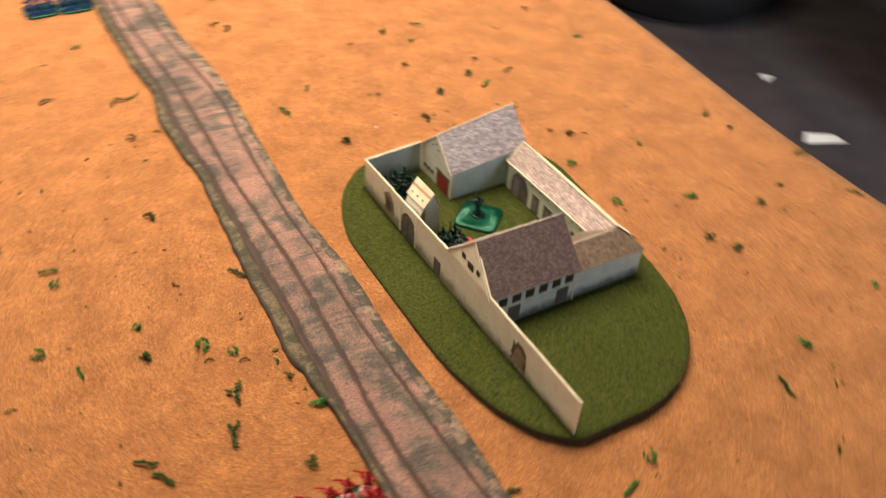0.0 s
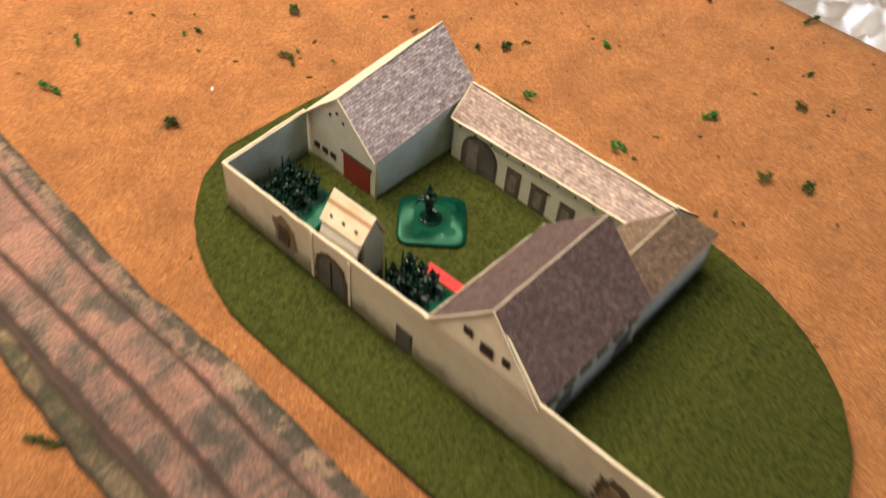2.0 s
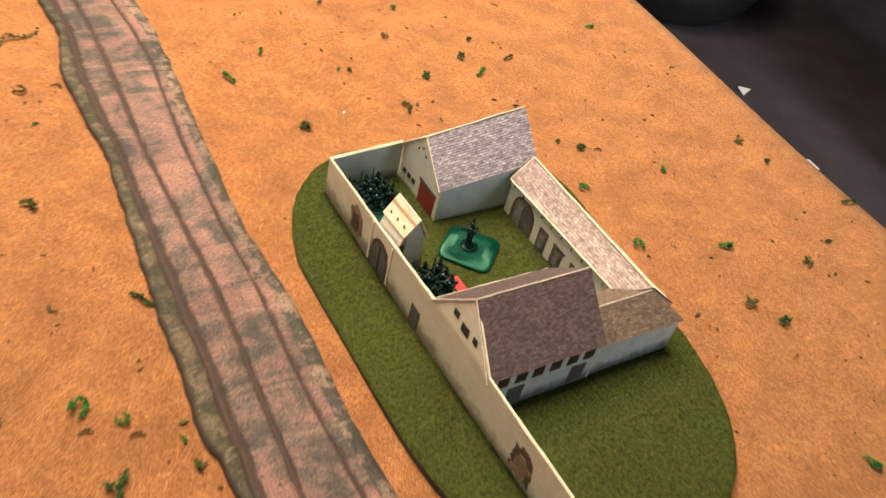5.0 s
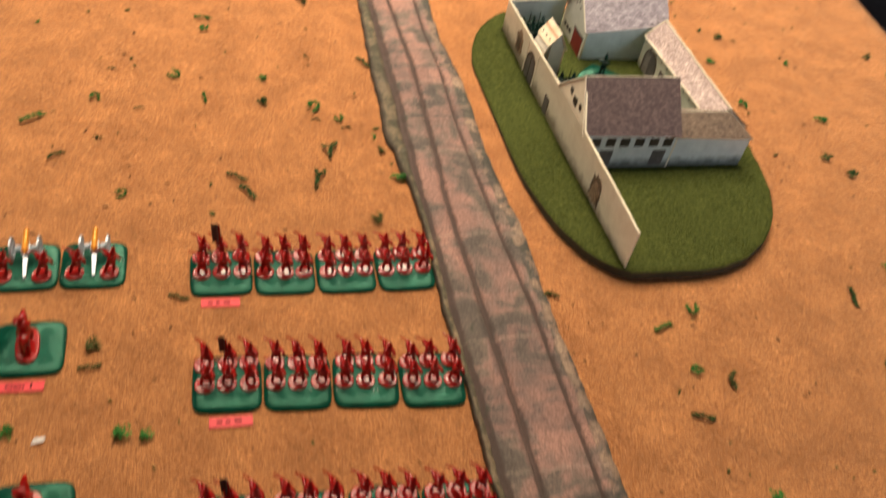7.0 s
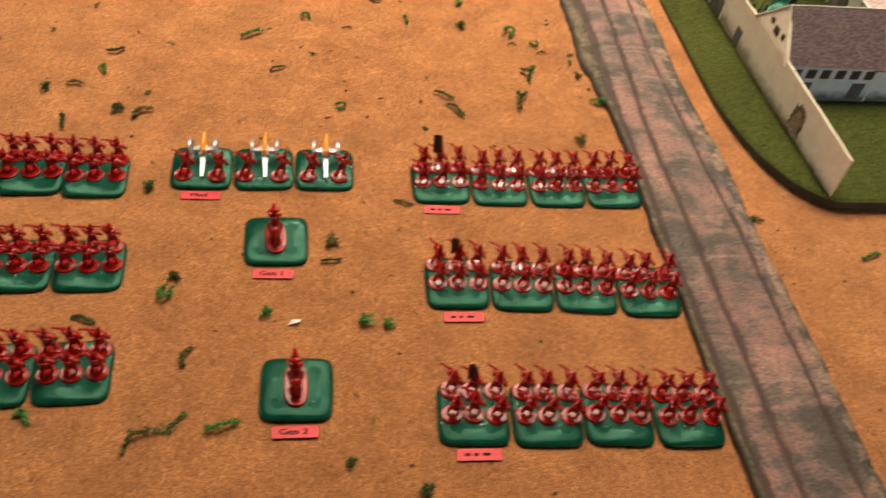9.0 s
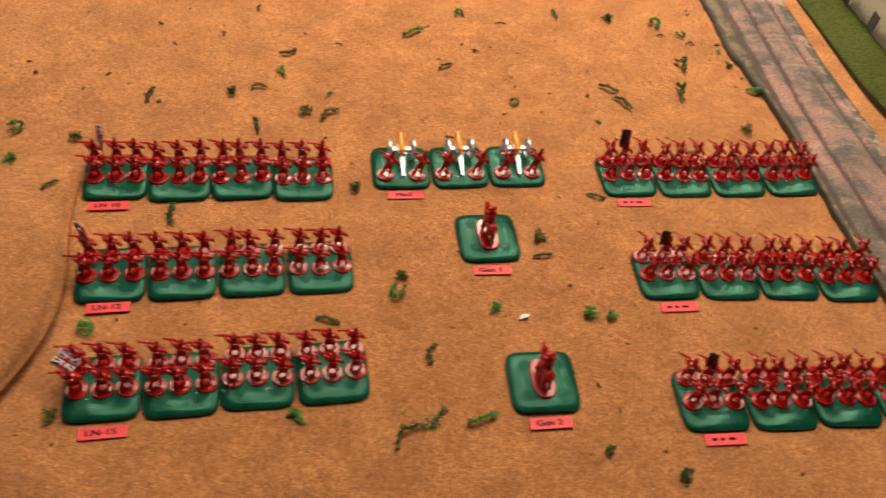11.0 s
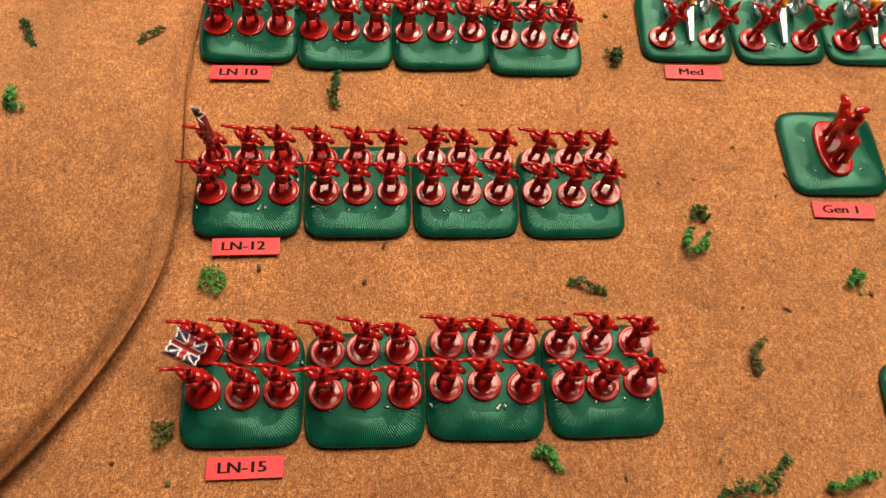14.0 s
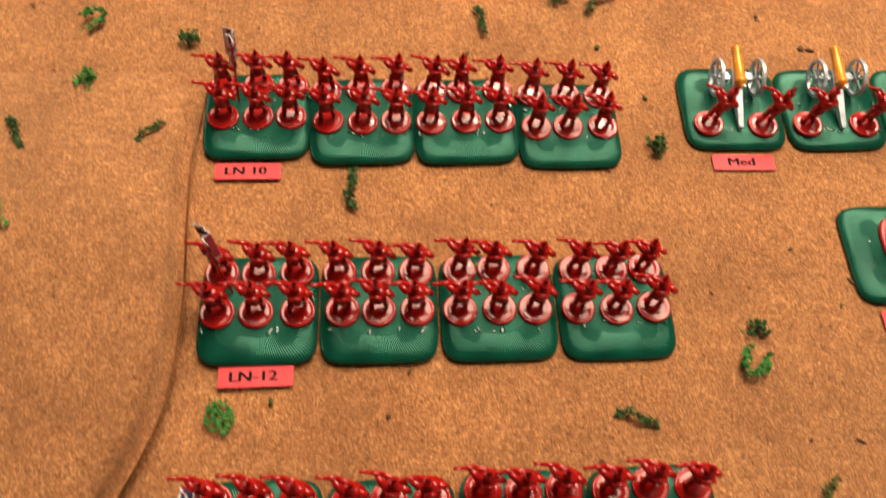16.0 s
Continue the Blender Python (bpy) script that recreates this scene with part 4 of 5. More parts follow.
def tray_mesh():
    """A slotted square plastic base: rounded corners, fine radial ribs on its sloping rim."""
    bm = bmesh.new()
    n = 624
    spec = [(1.0, 0.0, 0), (1.0, 0.0016, 0), (0.985, 0.0022, 0), (0.955, 0.0025, 0), (0.945, 0.00250, 1), (0.84, 0.0029, 1), (0.70, 0.0032, 0.9), (0.56, 0.0035, 0.25), (0.50, 0.0035, 0.0), (0.40, 0.00345, 0), (0.26, 0.00333, 0), (0.12, 0.00322, 0), (0.03, 0.0032, 0)]
    half = TRAY / 2 - 0.0004
    out = rounded_square(half, n)
    rings = []
    for s, z, rib in spec:
        rd = smooth_step(0.75, 0.45, s) if s > 0.45 else 1.0
        ring = []
        for i, (x, y) in enumerate(out):
            k = half / math.hypot(x, y)
            ring.append(bm.verts.new((x * s * (1 - rd + rd * k), y * s * (1 - rd + rd * k), z + 0.00040 * rib * (0.0, 0.5, 1.0, 0.5)[i % 4])))
        rings.append(ring)
    for a, b in zip(rings, rings[1:]):
        for i in range(n):
            bm.faces.new((a[i], a[(i + 1) % n], b[(i + 1) % n], b[i]))
    bm.faces.new(rings[0][::-1])
    bm.faces.new(rings[-1])
    me = mesh_of("tray", bm, [TRAY_GREEN, TRAY_RIB])
    for p in me.polygons:
        p.material_index = 1 if 0.60 * half < max(abs(p.center.x), abs(p.center.y)) else 0
        p.use_smooth = True
    return me


def soldier_mesh(mat, lean=0.0, seed=0, upright=False):
    """A standing infantry piece on its round base, musket levelled, or held upright at its side."""
    bm = bmesh.new()
    rnd = random.Random(seed)
    lathe(bm, [(0.0060, 0.0), (0.0063, 0.0006), (0.0063, 0.0012), (0.0060, 0.0016), (0.0055, 0.0017), (0.0050, 0.00135), (0.0046, 0.00150), (0.0025, 0.00150), (0.0004, 0.00150)], 24)
    z0 = 0.0015
    tl = Matrix.Rotation(lean, 4, "Y")
    t = lambda p: tl @ Vector((p[0] * 1.06, p[1] * 1.06 + 0.0014, p[2]))
    step = rnd.uniform(0.0004, 0.0014)
    for sx in (-1, 1):
        tube(bm, t((sx * 0.0026, sx * step, z0 - 0.0006)), t((sx * 0.0022, sx * step * 0.6, 0.0052)), 0.0009, 0.0011, 8)
        tube(bm, t((sx * 0.0022, sx * step * 0.6, 0.0051)), t((sx * 0.0014, 0, 0.0098)), 0.0011, 0.0015, 8)
        ball(bm, t((sx * 0.0026, sx * step + 0.0008, z0 + 0.0002)), 0.0011, 0.8, 1.6, 0.6)
    tube(bm, t((0, 0.0001, 0.0084)), t((0, 0.0001, 0.0114)), 0.0026, 0.0024, 10)
    tube(bm, t((0, 0.0001, 0.0112)), t((0, 0.0002, 0.0152)), 0.0025, 0.0034, 10)
    ball(bm, t((0, 0.0002, 0.0152)), 0.0035, 1.0, 0.72, 0.5, 2)
    ball(bm, t((0.0001, -0.0023, 0.0135)), 0.0022, 0.85, 0.55, 0.80, 2)
    tube(bm, t((-0.0020, -0.0026, 0.0156)), t((0.0020, -0.0026, 0.0156)), 0.0007, 0.0007, 7)
    tube(bm, t((0, 0.0002, 0.0155)), t((0, 0.0003, 0.0168)), 0.0010, 0.0010, 7)
    ball(bm, t((0, 0.0004, 0.0176)), 0.0016, 1, 1, 1, 2)
    tube(bm, t((0, 0.0004, 0.0181)), t((0, 0.0002, 0.0206)), 0.0015, 0.0018, 10)
    ball(bm, t((0, 0.0018, 0.0183)), 0.0009, 1.1, 0.9, 0.3)
    tube(bm, t((0, 0.0008, 0.0204)), t((0, 0.0005, 0.0222)), 0.0008, 0.0009, 7)
    tube(bm, t((0, 0.0005, 0.0221)), t((0, 0.0003, 0.0246)), 0.0009, 0.0002, 7)
    up = 0.0012 * rnd.random()
    tube(bm, t((0.0028, 0, 0.0150)), t((0.0050, -0.0003, 0.0128)), 0.0013, 0.0012, 7)
    ball(bm, t((0.0050, -0.0003, 0.0128)), 0.0012)
    tube(bm, t((0.0050, -0.0003, 0.0128)), t((0.0016, 0.0028, 0.0136)), 0.0011, 0.0009, 7)
    if upright:
        tube(bm, t((-0.0026, 0, 0.0150)), t((-0.0038, 0.0016, 0.0110)), 0.0013, 0.0011, 7)
        tube(bm, t((-0.0038, 0.0016, 0.0040)), t((-0.0036, 0.0018, 0.0170)), 0.0008, 0.0007, 7)
        tube(bm, t((-0.0036, 0.0018, 0.0168)), t((-0.0034, 0.0020, 0.0275)), 0.0006, 0.0004, 6)
    else:
        tube(bm, t((-0.0026, 0, 0.0150)), t((-0.0050, 0.0024, 0.0156 + up)), 0.0014, 0.0011, 7)
        tube(bm, t((0.0040, 0.0014, 0.0132)), t((-0.0036, 0.0030, 0.0158 + up)), 0.0010, 0.0009, 7)
        tube(bm, t((-0.0034, 0.0030, 0.0157 + up)), t((-0.0070, 0.0027, 0.0167 + 1.2 * up)), 0.0010, 0.0008, 7)
        tube(bm, t((-0.0068, 0.0027, 0.0166 + 1.2 * up)), t((-0.0102, 0.0024, 0.0174 + 1.4 * up)), 0.0007, 0.0006, 6)
    return mesh_of("toy_soldier", bm, mat, True)


def flag_mesh(seed, blue):
    """A creased paper flag on a thin pole; its crosses are strips of the same sheet."""
    bm = bmesh.new()
    cols, rws = 21, 19
    w, h = (0.0135, 0.0140) if blue else (0.0068, 0.0150)
    pts = []
    for i in range(cols + 1):
        u = i / cols
        off = (0.0019 * math.sin(u * 10 + seed) + 0.0010 * math.sin(u * 23 + seed)) * (0.25 + 0.75 * u)
        pts.append([bm.verts.new((-w * u * 0.86, off, (0.0155 if blue else 0.0135) + h * (j / rws) + 0.0010 * math.sin(u * 5 + seed))) for j in range(rws + 1)])
    for i in range(cols):
        for j in range(rws):
            f = bm.faces.new((pts[i][j], pts[i + 1][j], pts[i + 1][j + 1], pts[i][j + 1]))
            u, v = (i + 0.5) / cols - 0.5, (j + 0.5) / rws - 0.5
            idx = 0
            if abs(abs(u) - abs(v)) < 0.060:
                idx = 1
            if abs(abs(u) - abs(v)) < 0.015:
                idx = 2
            if abs(u) < 0.11 or abs(v) < 0.12:
                idx = 1
            if abs(u) < 0.06 or abs(v) < 0.06:
                idx = 2
            if i == cols - 1 or j in (0, rws - 1):
                idx = 1
            f.material_index = idx
    ret = bmesh.ops.extrude_face_region(bm, geom=bm.faces[:])
    for v in ret["geom"]:
        if isinstance(v, bmesh.types.BMVert):
            v.co.y += 0.00025
    mats = [FLAG_BLUE, FLAG_WHITE, FLAG_RED] if blue else [FLAG_BROWN, FLAG_BROWN, FLAG_BROWN]
    return mesh_of("flag", bm, mats)


def glue_mesh(seed):
    bm = bmesh.new()
    rnd = random.Random(seed)
    for _ in range(11):
        x, y = rnd.choice((-0.0136, 0.0, 0.0136)) + rnd.uniform(-0.0072, 0.0072), rnd.choice((-0.0088, -0.0084, -0.0080, 0.0056, 0.0070)) + rnd.uniform(-0.0012, 0.0008)
        ball(bm, (x, y, 0.0036), rnd.uniform(0.0004, 0.0011), rnd.uniform(0.7, 2.2), rnd.uniform(0.5, 1.1), 0.30, 2, Matrix.Rotation(rnd.uniform(0, 3), 4, "Z"))
    for v in bm.verts:
        v.co += Vector((1, 1, 0.2)) * noise.noise(v.co * 1100) * 0.0006
    return mesh_of("glue", bm, GLUE, True)


TRAY_ME = tray_mesh()
RED_ME = [soldier_mesh(RED, 0.0, 1), soldier_mesh(RED, 0.05, 2), soldier_mesh(RED, -0.04, 3)]
CREW_ME = soldier_mesh(RED, 0.22, 5)
GREEN_ME = soldier_mesh(DARK_GREEN, 0.0, 7)
GUARD_ME = soldier_mesh(DARK_GREEN, 0.0, 9, True)
BLUE_ME = soldier_mesh(BLUE, 0.0, 8)
FLAG_ME = [flag_mesh(0.4, True), flag_mesh(1.7, True), flag_mesh(2.9, True)]
DARK_FLAG_ME = flag_mesh(1.0, False)
GLUE_ME = [glue_mesh(i) for i in range(4)]
TOP = 0.0033


def infantry_stand(x, y, turn, meshes, seed, label, group, z=0.0, glue=True, rows=((-0.0022, 1.0), (0.0135, 1.0)), pitch=0.0136, face=0.0):
    rnd = random.Random(seed)
    st = thing("infantry_stand", label, "toy soldiers", pose(x, y, z, 0, 0, turn), group)
    part("tray", TRAY_ME, None, st, "green ribbed plastic base")
    for ry, _ in rows:
        for k in (-1, 0, 1):
            ob = part("toy_soldier", meshes[rnd.randrange(len(meshes))], None, st)
            ob.matrix_basis = pose(k * pitch + rnd.uniform(-0.0007, 0.0007), ry + rnd.uniform(-0.0006, 0.0006), TOP - 0.0001, rnd.uniform(-2.5, 2.5), rnd.uniform(-2.5, 2.5), face + rnd.uniform(-8, 8)) @ Matrix.Diagonal((1, 1, rnd.uniform(0.85, 0.90), 1))
    if glue:
        tagged(part("glue", GLUE_ME[seed % 4], None, st, "shiny dried clear glue"), kind="stuff").matrix_basis = pose(0, rnd.uniform(-0.002, 0.002), 0)
    return st


units = (
    (-0.3440, 0.2730, -0.1745, 0.2670), (-0.3385, 0.1860, -0.1660, 0.1855), (-0.3345, 0.1030, -0.1630, 0.1045),
    (0.0240, 0.2625, 0.1990, 0.2570), (0.0245, 0.1680, 0.1990, 0.1560), (0.0215, 0.0690, 0.1965, 0.0590))
names = ("first", "second", "third", "fourth", "fifth", "sixth")
for ui, (xa, ya, xb, yb) in enumerate(units):
    for k in range(4):
        rnd = random.Random(ui * 10 + k)
        fx = xa + (xb - xa) * (k + 0.5) / 4
        fy = ya - 0.0012 + (yb - ya) * (k + 0.5) / 4 + TRAY / 2 + rnd.uniform(-0.0008, 0.0008)
        st = infantry_stand(fx, fy, rnd.uniform(-1.5, 1.5) - (3 if ui > 3 else 0), RED_ME, ui * 10 + k, "six red toy soldiers" + (" with a paper flag" if k == 0 else "") + " on green base", "red infantry, %s line" % names[ui], face=-32.0 if ui > 2 else 0.0)
        if k == 0:
            bm = bmesh.new()
            if ui < 3:
                tube(bm, (0, 0, 0), (0, 0, 0.0295), 0.0005, 0.0004, 6)
                spot = ((-0.0075, 0.0060, TOP), (-0.0095, 0.0060, TOP), (-0.0020, 0.0105, TOP))[ui]
                turn = (-80, -74, 66)[ui]
                tip = (-4, 6, -44)[ui]
                me = FLAG_ME[ui]
            else:
                tube(bm, (0, 0, 0), (0, 0, 0.0295), 0.0005, 0.0004, 6)
                spot, turn, tip, me = (0.0012, 0.0105, TOP), (-62, -60, -64)[ui - 3], 0, DARK_FLAG_ME
            pole = part("flag_pole", bm, RED, st, "thin dark red flag pole")
            pole.matrix_basis = pose(*spot, tip, -8, turn) @ Matrix.Scale((1, 1, 0.9, 1.05, 0.88, 0.88)[ui], 4)
            part("flag", me, None, pole, "small paper flag with red and white crosses on blue" if ui < 3 else "small dark brown paper flag")

# ---- guns ----


def wheel_mesh():
    bm = bmesh.new()
    n, R, r = 28, 0.0074, 0.0007
    rr = []
    for i in range(n):
        a = 2 * math.pi * i / n
        rr.append([bm.verts.new((dx, (R + dr) * math.cos(a), (R + dr) * math.sin(a))) for dx, dr in ((-r, -r), (r, -r), (r, r * 0.8), (-r, r * 0.8))])
    for i in range(n):
        for k in range(4):
            bm.faces.new((rr[i][k], rr[(i + 1) % n][k], rr[(i + 1) % n][(k + 1) % 4], rr[i][(k + 1) % 4]))
    for i in range(8):
        a = 2 * math.pi * i / 8
        tube(bm, (0, 0.0008 * math.cos(a), 0.0008 * math.sin(a)), (0, R * math.cos(a), R * math.sin(a)), 0.00055, 0.00045, 5)
    tube(bm, (-0.0012, 0, 0), (0.0012, 0, 0), 0.0013, 0.0013, 10)
    return mesh_of("wheel", bm, SILVER)


def gun_stand(x, y, turn, seed):
    st = thing("artillery_stand", "grey toy cannon with brass barrel and two red crew", "toy cannon", pose(x, y, 0, 0, 0, turn), "red artillery battery")
    part("tray", TRAY_ME, None, st, "green ribbed plastic base")
    gun = part("gun_carriage", carriage_me, None, st, "silver-grey plastic gun carriage")
    gun.matrix_basis = pose(0.001, 0.0085, TOP + 0.0002)
    for sx in (-1, 1):
        w = part("wheel", wheel_me, None, gun, "silver-grey spoked wheel")
        w.matrix_basis = pose(sx * 0.0086, 0, 0.0080, 0, 0, 0)
    part("barrel", barrel_me, None, gun, "ochre brass-coloured barrel")
    rnd = random.Random(seed)
    for cx_, cy_ in ((-0.0125, -0.0105), (0.0115, -0.0105)):
        part("toy_soldier", CREW_ME, None, st).matrix_basis = pose(cx_ + rnd.uniform(-0.001, 0.001), cy_ + rnd.uniform(-0.001, 0.001), TOP, 0, 0, rnd.uniform(-12, 12))
    tagged(part("glue", GLUE_ME[seed % 4], None, st, "shiny dried clear glue"), kind="stuff").matrix_basis = pose(0, -0.004, 0)
    return st


wheel_me = wheel_mesh()
bm = bmesh.new()
tube(bm, (-0.009, 0, 0.0080), (0.009, 0, 0.0080), 0.0008, 0.0008, 8)
for sx in (-1, 1):
    box(bm, (sx * 0.0021, -0.0010, 0.0078), (0.0010, 0.0080, 0.0036), Matrix.Rotation(radians(14), 4, "X"))
    box(bm, (sx * 0.0050, 0.0, 0.0078), (0.0028, 0.0034, 0.0026))
bmesh.ops.create_cone(bm, cap_ends=True, segments=4, radius1=0.0013, radius2=0.0024, depth=0.020, matrix=Matrix.Translation((0, -0.0115, 0.0042)) @ Matrix.Rotation(radians(-74), 4, "X") @ Matrix.Rotation(radians(45), 4, "Z"))
carriage_me = mesh_of("gun_carriage", bm, SILVER)
bm = bmesh.new()
lathe(bm, [(0.0005, -0.0080), (0.0011, -0.0072), (0.0008, -0.0064), (0.0023, -0.0057), (0.0025, -0.0042), (0.0022, -0.0039), (0.0021, 0.0024), (0.0020, 0.0028), (0.0018, 0.0098), (0.0020, 0.0105), (0.0020, 0.0115), (0.0011, 0.0116)], 16, Matrix.Translation((0, 0.0006, 0.0112)) @ Matrix.Rotation(radians(-80), 4, "X"))
barrel_me = mesh_of("barrel", bm, GOLD, True)
for k in range(3):
    gun_stand(-0.1465 + 0.0432 * (k + 0.5), 0.2745 + TRAY / 2 - 0.0004 * k, (-1, 1, -1)[k], k)

# ---- mounted officers ----


def rider_mesh(mat):
    """A mounted officer piece on its long rounded base, as one plain shape."""
    bm = bmesh.new()
    out = []
    for i in range(24):
        a = 2 * math.pi * i / 24
        out.append((0.0066 * math.copysign(abs(math.cos(a)) ** 0.75, math.cos(a)), 0.0130 * math.copysign(abs(math.sin(a)) ** 0.75, math.sin(a))))
    lo = [bm.verts.new((x, y, 0)) for x, y in out]
    hi = [bm.verts.new((x, y, 0.0013)) for x, y in out]
    tp = [bm.verts.new((x * 0.9, y * 0.95, 0.0018)) for x, y in out]
    for a, b in ((lo, hi), (hi, tp)):
        for i in range(24):
            bm.faces.new((a[i], a[(i + 1) % 24], b[(i + 1) % 24], b[i]))
    bm.faces.new(lo[::-1])
    bm.faces.new(tp)
    for sx, y0, y1 in ((-1, -0.0062, -0.0052), (1, -0.0072, -0.0054), (-1, 0.0066, 0.0050), (1, 0.0048, 0.0052)):
        tube(bm, (sx * 0.0017, y0, 0.0012), (sx * 0.0015, y1, 0.0105), 0.0010, 0.0017, 7)
    ball(bm, (0, -0.0002, 0.0118), 0.0036, 1.0, 2.1, 1.0, 2)
    ball(bm, (0, -0.0052, 0.0122), 0.0034, 1.1, 1.0, 1.05, 2)
    tube(bm, (0, 0.0050, 0.0122), (0, 0.0092, 0.0182), 0.0028, 0.0019, 9)
    ball(bm, (0, 0.0108, 0.0180), 0.0019, 0.85, 1.8, 0.95, 1, Matrix.Rotation(radians(-28), 4, "X"))
    tube(bm, (0, -0.0078, 0.0128), (0, -0.0102, 0.0055), 0.0013, 0.0007, 6)
    for sx in (-1, 1):
        tube(bm, (sx * 0.0016, 0, 0.0150), (sx * 0.0034, 0.0016, 0.0110), 0.0016, 0.0014, 7)
        tube(bm, (sx * 0.0034, 0.0016, 0.0110), (sx * 0.0034, 0.0004, 0.0066), 0.0014, 0.0011, 7)
    tube(bm, (0, -0.0004, 0.0140), (0, 0.0002, 0.0205), 0.0026, 0.0031, 9)
    ball(bm, (0, 0.0002, 0.0205), 0.0032, 1.0, 0.75, 0.5)
    ball(bm, (0, 0.0004, 0.0232), 0.0016)
    ball(bm, (0, 0.0004, 0.0246), 0.0028, 1.35, 0.65, 0.6, 1)
    tube(bm, (0.0024, 0, 0.0200), (0.0040, 0.0030, 0.0180), 0.0013, 0.0011, 6)
    tube(bm, (-0.0024, 0, 0.0200), (-0.0038, 0.0032, 0.0212), 0.0013, 0.0011, 6)
    rough = new("rough_rider", mesh_of("rough_rider", bm, mat))
    fuse = rough.modifiers.new("fuse", "REMESH")
    fuse.mode, fuse.voxel_size, fuse.use_smooth_shade = "VOXEL", 0.00035, True
    soften = rough.modifiers.new("soften", "SMOOTH")
    soften.factor, soften.iterations = 0.5, 3
    bpy.context.view_layer.update()
    me = bpy.data.meshes.new_from_object(rough.evaluated_get(bpy.context.evaluated_depsgraph_get()))
    bpy.data.objects.remove(rough)
    me.name = "toy_rider"
    return me


RIDER_ME = rider_mesh(RED)
for gx, gy, rz in ((-0.0720, 0.2255, 0), (-0.0587, 0.1090, -2)):
    st = thing("general_stand", "red plastic mounted officer on a green ribbed base", "toy rider", pose(gx, gy, 0, 0, 0, rz), "red generals")
    part("tray", TRAY_ME, None, st, "green ribbed plastic base")
    part("toy_rider", RIDER_ME, None, st).matrix_basis = pose(-0.0005, 0.0005, TOP, 0, 0, 3) @ Matrix.Scale(1.08, 4)
    tagged(part("glue", GLUE_ME[1], None, st, "shiny dried clear glue"), kind="stuff").matrix_basis = pose(0.002, -0.001, 0)

# green garrison in the farmyard
GZ = base_z(0.5)
yard = thing("officer_stand", "dark green toy officer on a bright green base", "toy soldiers", pose(0.4260, 0.5220, GZ, 0, 0, -48))
part("tray", TRAY_ME, None, yard, "green ribbed plastic base")
part("toy_soldier", GREEN_ME, None, yard).matrix_basis = pose(-0.001, 0.0, TOP, 0, 0, 60) @ Matrix.Scale(1.12, 4)
infantry_stand(0.3715, 0.4840, 2, [GREEN_ME, GUARD_ME], 61, "nine dark green toy soldiers crowded on a base beside the farmhouse", "green garrison", GZ, False, ((-0.0035, 1), (0.0055, 1), (0.0145, 1)), 0.0120)
infantry_stand(0.3745, 0.5850, 8, [GUARD_ME], 63, "nine dark green toy soldiers crowded on a base before the barn", "green garrison", GZ, False, ((-0.0035, 1), (0.0055, 1), (0.0145, 1)), 0.0120)
# far blue regiment
for i, x in enumerate((-0.0400, 0.0330, 0.1260, 0.1690)):
    infantry_stand(x + 0.003, 1.1630 - 0.001 * i, 180 + i, [BLUE_ME], 70 + i, "six blue plastic toy soldiers on a green base", "blue infantry", 0.0, False)

# ---- unit labels ----


def letters(text, size):
    cu = bpy.data.curves.new("lettering", "FONT")
    cu.body, cu.size, cu.align_x, cu.align_y, cu.extrude, cu.resolution_u = text, size, "CENTER", "CENTER", 0.00004, 2
    cu.offset = 0.0
    tmp = bpy.data.objects.new("tmp", cu)
    scene.collection.objects.link(tmp)
    bpy.context.view_layer.update()
    me = bpy.data.meshes.new_from_object(tmp.evaluated_get(bpy.context.evaluated_depsgraph_get()))
    bpy.data.objects.remove(tmp)
    bm = bmesh.new()
    for k, dx in enumerate((-0.00020, 0.0, 0.00020)):
        me.transform(Matrix.Translation((dx if k == 0 else 0.00020, 0, 0.000004)))
        bm.from_mesh(me)
    return mesh_of("lettering", bm, INK)


def unit_label(x, y, turn, text, z=0.0004, bars=False):
    ob = thing("unit_label", "small red paper label with " + ("black writing on the felt" if bars else "no clear writing on the grass" if bars is None else 'the words "%s" on the felt' % text), "label", pose(x, y, z, 0, 0, turn), "unit labels")
    bm = bmesh.new()
    w, h = 0.0258, 0.0074
    plate(bm, [(-w / 2, -h / 2, 0.0006), (w / 2, -h / 2, 0.0006), (w / 2, h / 2, 0.0006), (-w / 2, h / 2, 0.0006)], 0.0004)
    part("paper", bm, [RED_PAPER, RED_PAPER], ob)
    if bars is None:
        return
    if bars:
        bm = bmesh.new()
        for bx, bw in ((-0.0068, 0.0038), (-0.0018, 0.0030), (0.0042, 0.0050)):
            box(bm, (bx, 0, 0.00066), (bw * 0.9, 0.0017, 0.00008))
        part("lettering", bm, INK, ob, "black printed writing")
    else:
        tx = part("lettering", letters(text, 0.0057), None, ob, "black printed letters")
        tx.matrix_basis = pose(-0.001, 0, 0.00068) @ Matrix.Diagonal((1.15, 0.92, 1, 1))


unit_label(-0.3250, 0.2665, 0, "LN 10")
unit_label(-0.3165, 0.1813, 1, "LN-12")
unit_label(-0.3105, 0.0962, 1, "LN-15")
unit_label(-0.1245, 0.2690, -1, "Med")
unit_label(-0.0735, 0.1972, -2, "Gen 1")
unit_label(-0.0595, 0.0812, -1, "Gen 2")
unit_label(0.0445, 0.2550, -2, "", bars=True)
unit_label(0.0475, 0.1590, -1, "", bars=True)
unit_label(0.0435, 0.0618, -2, "", bars=True)
unit_label(0.3985, 0.4865, 92, "", base_z(0.486), bars=None)

# ---- foam foliage clumps ----


